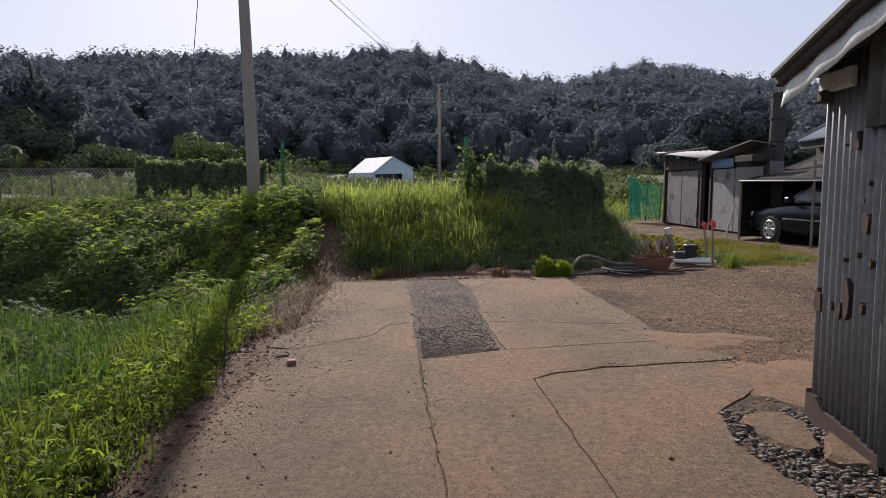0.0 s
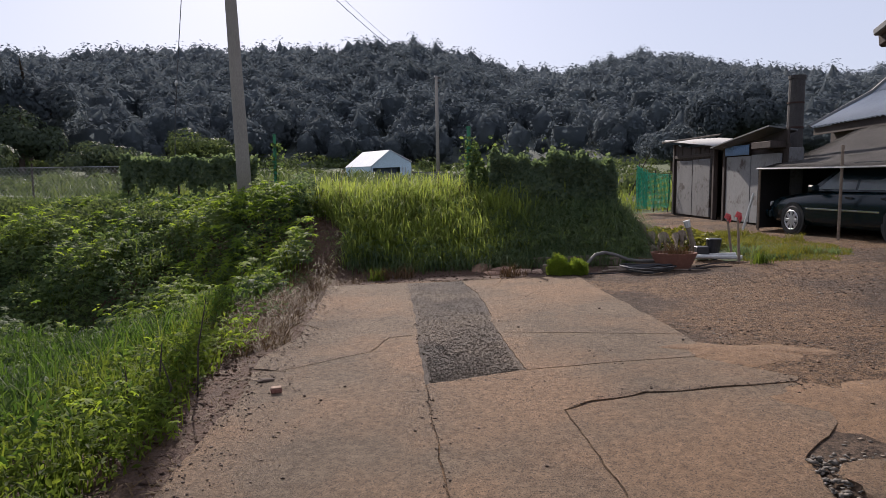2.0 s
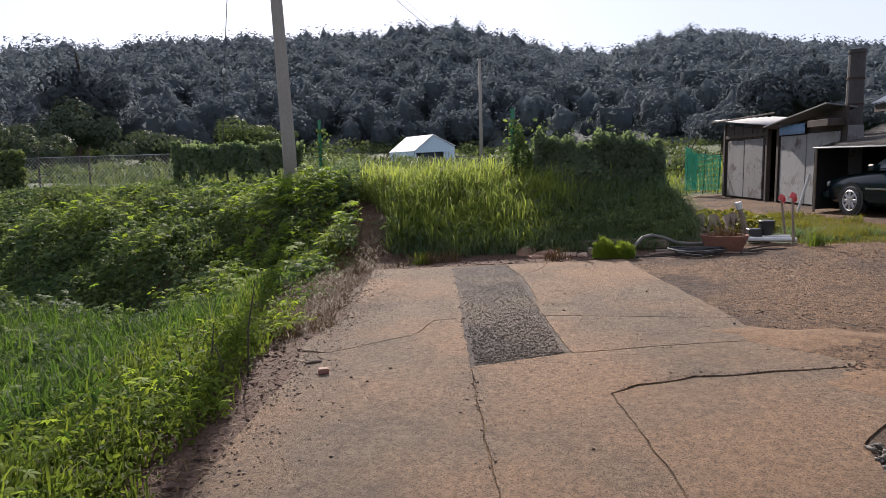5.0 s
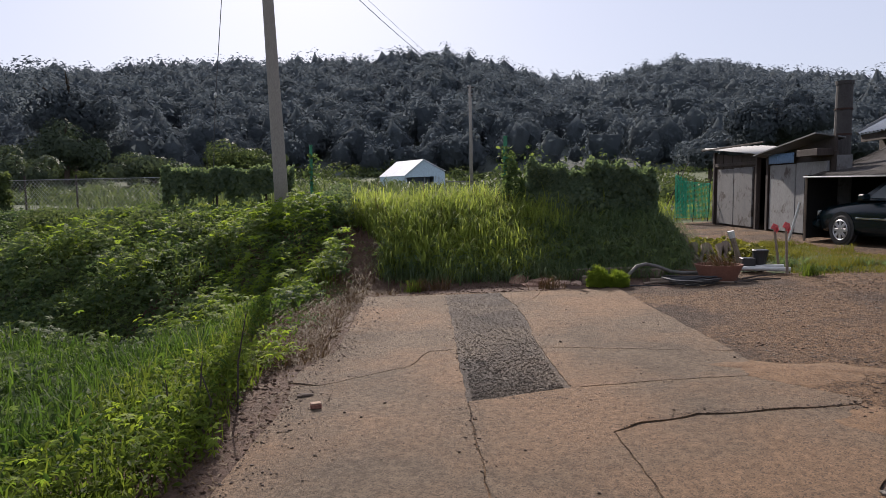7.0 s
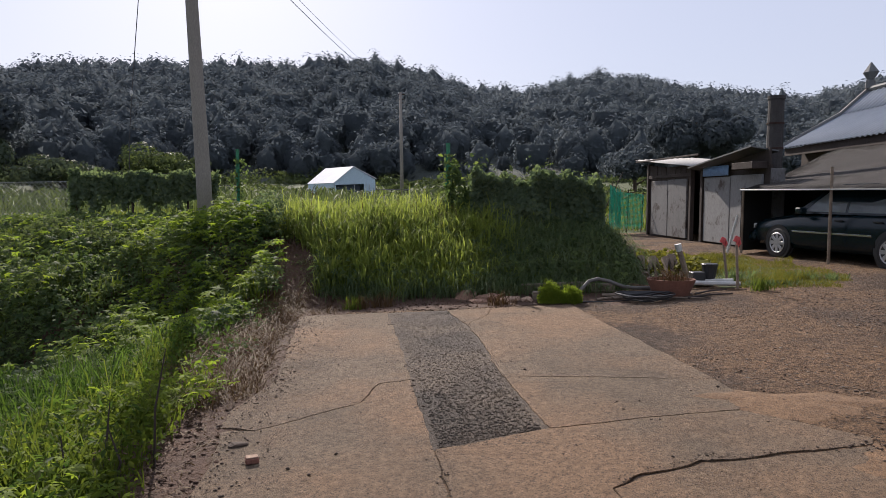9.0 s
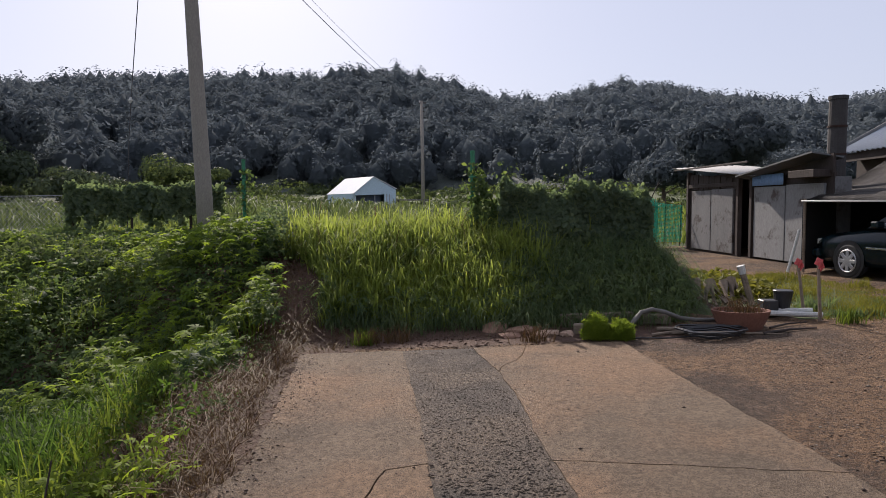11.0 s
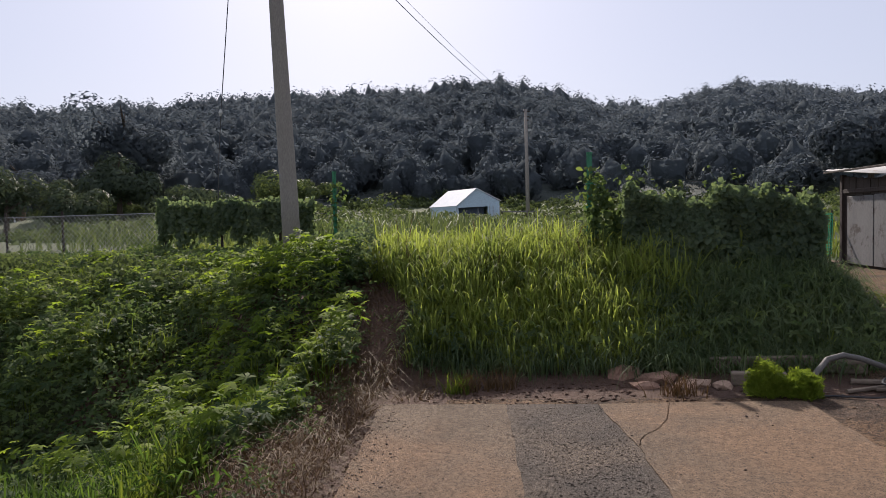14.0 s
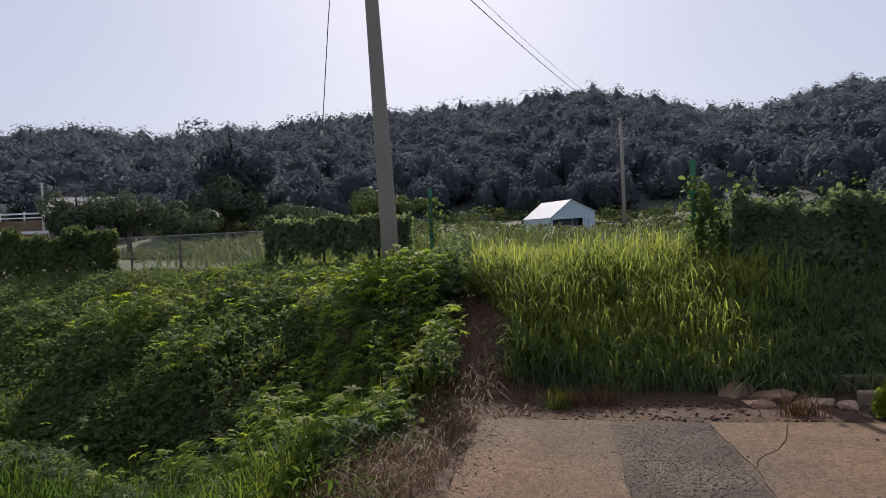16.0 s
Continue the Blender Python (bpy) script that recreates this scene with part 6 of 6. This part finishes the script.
# feathery bright green plants
for cx_, cy_, r, hh, n in ((1.08, 10.05, 0.2, 0.36, 5200), (1.36, 10.0, 0.22, 0.27, 4600)):
    rg = np.random.RandomState(int(cx_ * 100))
    d = rg.normal(0, 1, (n, 3))
    d[:, 2] = np.abs(d[:, 2])
    d /= np.linalg.norm(d, axis=1)[:, None]
    q = rg.uniform(0.3, 1.0, n) ** 0.6 * (0.82 + 0.22 * wave(d[:, 0] * 3, d[:, 1] * 3 + d[:, 2] * 2, 1.6, 3))
    p = np.stack([cx_ + d[:, 0] * q * r, cy_ + d[:, 1] * q * r * 0.8, height(cx_ + 0 * q, cy_ + 0 * q) + 0.02 + d[:, 2] * q * hh], -1)
    ob = leaves("feathery_plant", p, np.cross(d, rg.normal(0, 1, (n, 3))), 0.05, M["fern"], int(cx_ * 100), 0.13, 0.9)
    tagged(ob, "bright green feathery broom plant at the slab end", "plant")
# short weed tufts
for k, (tx_, ty_, mt) in enumerate(((-1.65, 10.3, "grass_dry"), (-1.75, 10.25, "grass_edge"), (-1.35, 10.4, "grass_dry"), (0.36, 10.1, "grass_dry"), (4.2, 10.45, "grass_edge"))):
    rg = np.random.RandomState(k + 70)
    n = 110
    x, y = tx_ + rg.normal(0, 0.09, n), ty_ + rg.normal(0, 0.06, n)
    tagged(blades("grass_tuft", x, y, rg.uniform(0.08, 0.26, n), 0.009, M[mt], k + 70, 0.6), "small tuft of grass at the end of the slab", "grass tuft", "tufts at the slab end")

# hose, coil, pots, pipe
hose = thing("hose", "thick grey hose arched over the ground", "hose")
part("tube", tube([(1.5, 10.2, 0.1), (1.56, 10.28, 0.22), (1.68, 10.36, 0.33), (1.83, 10.42, 0.36), (2.0, 10.46, 0.32), (2.2, 10.5, 0.24), (2.4, 10.55, 0.21), (2.75, 10.6, 0.2), (3.1, 10.7, 0.2)], 0.027, 10), M["hose_grey"], hose, smooth=True)
coil = thing("cable_coil", "loose coil of black cable lying on the yard", "cable")
for k in range(8):
    rg = random.Random(k)
    r = 0.2 + 0.022 * k
    pts_ = [(2.42 + rg.uniform(-0.03, 0.03) + r * 1.15 * math.cos(a * 0.4), 10.0 + r * 0.8 * math.sin(a * 0.4), 0.125 + 0.011 * k + 0.012 * math.sin(a + k)) for a in range(17)]
    part("loop", tube(pts_, 0.011, 5), M["black_plastic"], coil)
part("loose_end", tube([(2.2, 9.95, 0.12), (1.9, 9.9, 0.105), (1.6, 9.98, 0.09), (1.45, 9.95, 0.085)], 0.009, 5), M["black_plastic"], coil)
tub = thing("planter_tub", "wide terracotta-coloured tub with dry stems", "planter", (2.87, 10.35, 0.13))
bm = bmesh.new()
prof = [(0.0, 0.0), (0.25, 0.0), (0.34, 0.21), (0.35, 0.24), (0.325, 0.24), (0.3, 0.19), (0.0, 0.18)]
rings = [[bm.verts.new((r * math.cos(k * 6.2832 / 24), 0.75 * r * math.sin(k * 6.2832 / 24), z)) for k in range(24)] for r, z in prof[1:-1]]
for a, b in zip(rings, rings[1:]):
    for k in range(24):
        bm.faces.new((a[k], a[(k + 1) % 24], b[(k + 1) % 24], b[k]))
bm.faces.new(rings[0][::-1])
part("shell", bm, M["terracotta"], tub, smooth=False)
part("earth", tube([(0, 0, 0.16), (0, 0, 0.2)], 0.24, 20), M["soil"], tub)
n = 150
rg = np.random.RandomState(5)
ob = blades("dry_foliage", rg.normal(0, 0.13, n), rg.normal(0, 0.08, n), rg.uniform(0.08, 0.24, n), 0.008, M["grass_dry"], 5, 0.9, np.full(n, 0.19))
ob.parent = tub
bp = thing("black_pot", "black plastic pot and battery box on the yard", "pot", (3.6, 11.1, 0.24))
part("pot", tube([(0.07, 0, -0.06), (0.09, 0, 0.22), (0.09, 0, 0.27), (0.09, 0, 0.28)], [0.08, 0.115, 0.125, 0.115], 16), M["black_plastic"], bp)
part("box", boxed((-0.2, -0.1, -0.06), (0.0, 0.1, 0.15), None, 0.012), M["black_plastic"], bp)
for pa, pb in (((3.3, 10.95, 0.24), (4.02, 10.72, 0.25)), ((3.35, 11.1, 0.24), (4.0, 10.95, 0.27))):
    tagged(part("pipe", tube([pa, pb], 0.035, 10), M["pipe_white"]), "white plastic drain pipe lying on the ground", "pipe", "pipes on the yard")
for k, (a, b, w) in enumerate((((2.0, 10.15, 0.115), (3.2, 9.95, 0.15), 0.02), ((3.0, 9.98, 0.15), (3.7, 10.2, 0.18), 0.018), ((1.75, 10.1, 0.1), (2.6, 10.35, 0.14), 0.022), ((3.2, 10.3, 0.16), (3.75, 10.55, 0.19), 0.015), ((1.9, 10.45, 0.11), (2.5, 10.25, 0.13), 0.03))):
    tagged(part("stick", tube([a, ((a[0] + b[0]) / 2, (a[1] + b[1]) / 2 + 0.03, a[2] / 2 + b[2] / 2 + 0.01), b], [w, w * 0.8, w * 0.5], 7), M["wood_dark" if k % 2 else "wood_grey"]), "grey dead stick lying on the yard", "stick", "dead sticks")
# stack of split logs
for k in range(9):
    x, y = 2.75 + 0.115 * k, 12.2 + 0.05 * k
    ob = tagged(part("log", tube([(0, -0.25, 0), (0, 0.25, 0.02)], [0.07 + 0.015 * math.sin(k * 3), 0.08], 7), M["wood_grey"]), "short split grey-brown log leaning in a row", "log", "logs by the bank")
    ob.matrix_world = pose(x, y, float(height(x, y)) + 0.13, 38 + 12 * math.sin(k * 2), 9 * math.sin(k * 5), 24 * math.sin(k * 1.7))
# stakes and marker
st = thing("wooden_stake", "weathered stake with a white wrapped top", "stake", (3.68, 12.1, 0.18))
part("shaft", tube([(0, 0, 0), (-0.17, 0, 0.55)], [0.05, 0.045], 8), M["wood_grey"], st)
part("wrap", tube([(-0.14, 0, 0.45), (-0.175, 0, 0.57)], [0.052, 0.06], 8), M["pipe_white"], st, "white rag wrapped round the top")
for a, b in (((4.03, 11.25, 0.2), (3.93, 11.25, 0.92)), ((3.93, 10.6, 0.19), (3.885, 10.6, 0.98))):
    s_ = thing("marker_stake", "thin wooden stake with a red ribbon", "stake", a, group="stakes with red ribbons")
    v = Vector(b) - Vector(a)
    part("shaft", tube([(0, 0, 0), v], [0.022, 0.018], 7), M["wood_grey"], s_)
    for k in range(3):
        rb = boxed((-0.035, -0.004, -0.06), (0.045, 0.004, 0.03), Matrix.Translation(v * (0.96 - 0.05 * k) + Vector((0.02 * k, -0.02, 0))) @ pose(0, 0, 0, 12 * k, 25 - 30 * k, 40 * k), 0.003)
        part("ribbon", rb, M["flag_red"], s_)
wp = thing("white_pipe_stake", "thin white plastic pipe stuck in the ground", "pipe", (5.62, 15.4, 0.33))
part("shaft", tube([(0, 0, 0), (0.2, 0, 0.82)], 0.03, 8), M["pipe_white"], wp)

# green net screen beside the plank shed
gn = thing("net_screen", "torn green plastic net on thin posts", "net", (0, 0, 0))
net("netting", 5.05, 6.1, 0.45, 1.75, 24.2, 0.045, 0.009, M["net_green"], gn, False, 0.4)
net("netting", 4.9, 5.3, 0.45, 1.95, 24.0, 0.05, 0.012, M["net_green"], gn, False, 1.2)
for px, zt in ((5.0, 2.1), (5.55, 1.8), (6.05, 1.7)):
    part("post", tube([(px, 24.25, 0.3), (px + 0.05, 24.25, zt)], 0.02, 6), M["wood_dark"], gn)
part("strut", tube([(4.7, 24.3, 0.9), (5.4, 24.3, 2.4)], 0.018, 6), M["wood_dark"], gn)

# lawn and bean plants by the yard
rng = np.random.RandomState(81)
x, y = scatter(rng, 3.3, 6.4, 10.2, 15.8, 34000)
inside = (y > 10.45 + 0.25 * wave(x, y, 1.7)) & (x < 6.15 - 0.12 * np.abs(y - 12.5) - 0.5 * ss(y, 11.2, 10.2) + 0.2 * wave(x, y, 2)) & (wave(x, y, 2.3, 7) > -0.62) & (x > 4.0 + 0.25 * wave(x, y, 1.3) - 0.5 * ss(y, 12, 14))
x, y = x[inside], y[inside]
tall = 1 + 1.6 * (wave(x, y, 1.9, 5) > 0.45)
stuff(blades("lawn_grass", x, y, rng.uniform(0.02, 0.07, len(x)) * tall, 0.009, M["lawn"], 82, 0.6), "short yellow-green grass patch on the yard", "grass")
x, y = scatter(rng, 2.7, 4.3, 12.4, 15.2, 1500)
z = height(x, y) + rng.uniform(0.03, 0.25, len(x))
stuff(leaves("bean_plants", np.stack([x, y, z], -1), np.tile([0, -0.2, 1.0], (len(x), 1)), 0.11, M["lawn"], 83, 0.8, 0.8), "row of low leafy plants beside the yard", "plants")
# dark tussocks in the lawn
for k, (tx_, ty_, hh) in enumerate(((4.32, 11.6, 0.24), (5.3, 11.6, 0.16), (4.45, 11.0, 0.14), (4.75, 11.05, 0.11), (5.65, 11.35, 0.12), (5.0, 11.45, 0.1))):
    rg = np.random.RandomState(k + 300)
    tagged(arching("grass_tussock", tx_ + rg.normal(0, 0.13, 14), ty_ + rg.normal(0, 0.1, 14), np.full(14, hh), 0.011, M["grass_shade"], k + 300, 0.9, 0.5, 14, 0.05), "dark green tussock in the short yard grass", "grass tussock", "tussocks in the yard grass")
# dead stalks in the verge
rg = random.Random(15)
for k, (x, y, hh) in enumerate(((-2.05, 4.55, 0.75), (-2.3, 4.4, 0.5), (-2.42, 4.15, 0.42), (-2.15, 4.2, 0.4))):
    z = float(height(x, y))
    ob = tagged(part("dead_stalk", tube([(0, 0, -0.05), (0.02 + 0.02 * k, 0, hh * 0.5), (0.09 - 0.03 * k, 0.02, hh)], [0.008, 0.007, 0.003], 6), M["wood_dark"]), "thin dead dark stalk standing in the grass", "stalk", "dead stalks in the verge")
    ob.matrix_world = pose(x, y, z)
# dark shrub beside the pole and leafy clumps on the bank
for k, (x, y, r, hh, mt) in enumerate(((-3.9, 13.1, 0.62, 0.62, "hedge"), (-4.3, 13.5, 0.55, 0.42, "vine"), (-7.6, 13.6, 0.8, 0.36, "weed"), (-9.2, 13.8, 0.9, 0.45, "weed"), (-11.5, 14.6, 1.0, 0.55, "weed"), (-6.9, 12.2, 0.6, 0.55, "vine"))):
    rg = np.random.RandomState(90 + k)
    p, d = crown_points(rg, np.array([x, y, float(height(x, y)) + hh * 0.4]), np.array([r, r * 0.8, hh]), 1500, 9)
    tagged(leaves("shrub", p, d, 0.075, M[mt], 90 + k, 0.6, 0.6), "leafy dark green shrub on the bank", "shrub", "shrubs on the bank")


# sand washed over the broken side of the slab
for k, (cx_, cy_, ra, rb, turn, rise) in enumerate(((2.15, 5.35, 0.75, 0.34, -0.25, 0.02), (2.5, 3.98, 0.62, 0.72, 0.3, 0.02)  )):
    rings, seg = 7, 40
    q, a = np.meshgrid(np.linspace(0.02, 1, rings), np.linspace(0, 2 * np.pi, seg, endpoint=False), indexing="ij")
    wob = 1 + 0.22 * np.sin(a * 3 + k) + 0.12 * np.sin(a * 7 + 2 * k) + 0.07 * np.sin(a * 13)
    ux, uy = np.cos(a) * q * wob * ra, np.sin(a) * q * wob * rb
    sx, sy = cx_ + ux * np.cos(turn) - uy * np.sin(turn), cy_ + ux * np.sin(turn) + uy * np.cos(turn)
    sz = np.maximum(height(sx, sy), plane_z(sx, sy) * 1.0) + rise * (1 - q ** 2) - 0.012 * q ** 2 + 0.004
    f = np.array([[i * seg + j, (i + 1) * seg + j, (i + 1) * seg + (j + 1) % seg, i * seg + (j + 1) % seg] for i in range(rings - 1) for j in range(seg)])
    stuff(np_mesh("sand_drift", np.stack([sx, sy, sz], -1).reshape(-1, 3), [f], M["sand"], None, True), "orange sand washed over the slab's broken side", "sand")
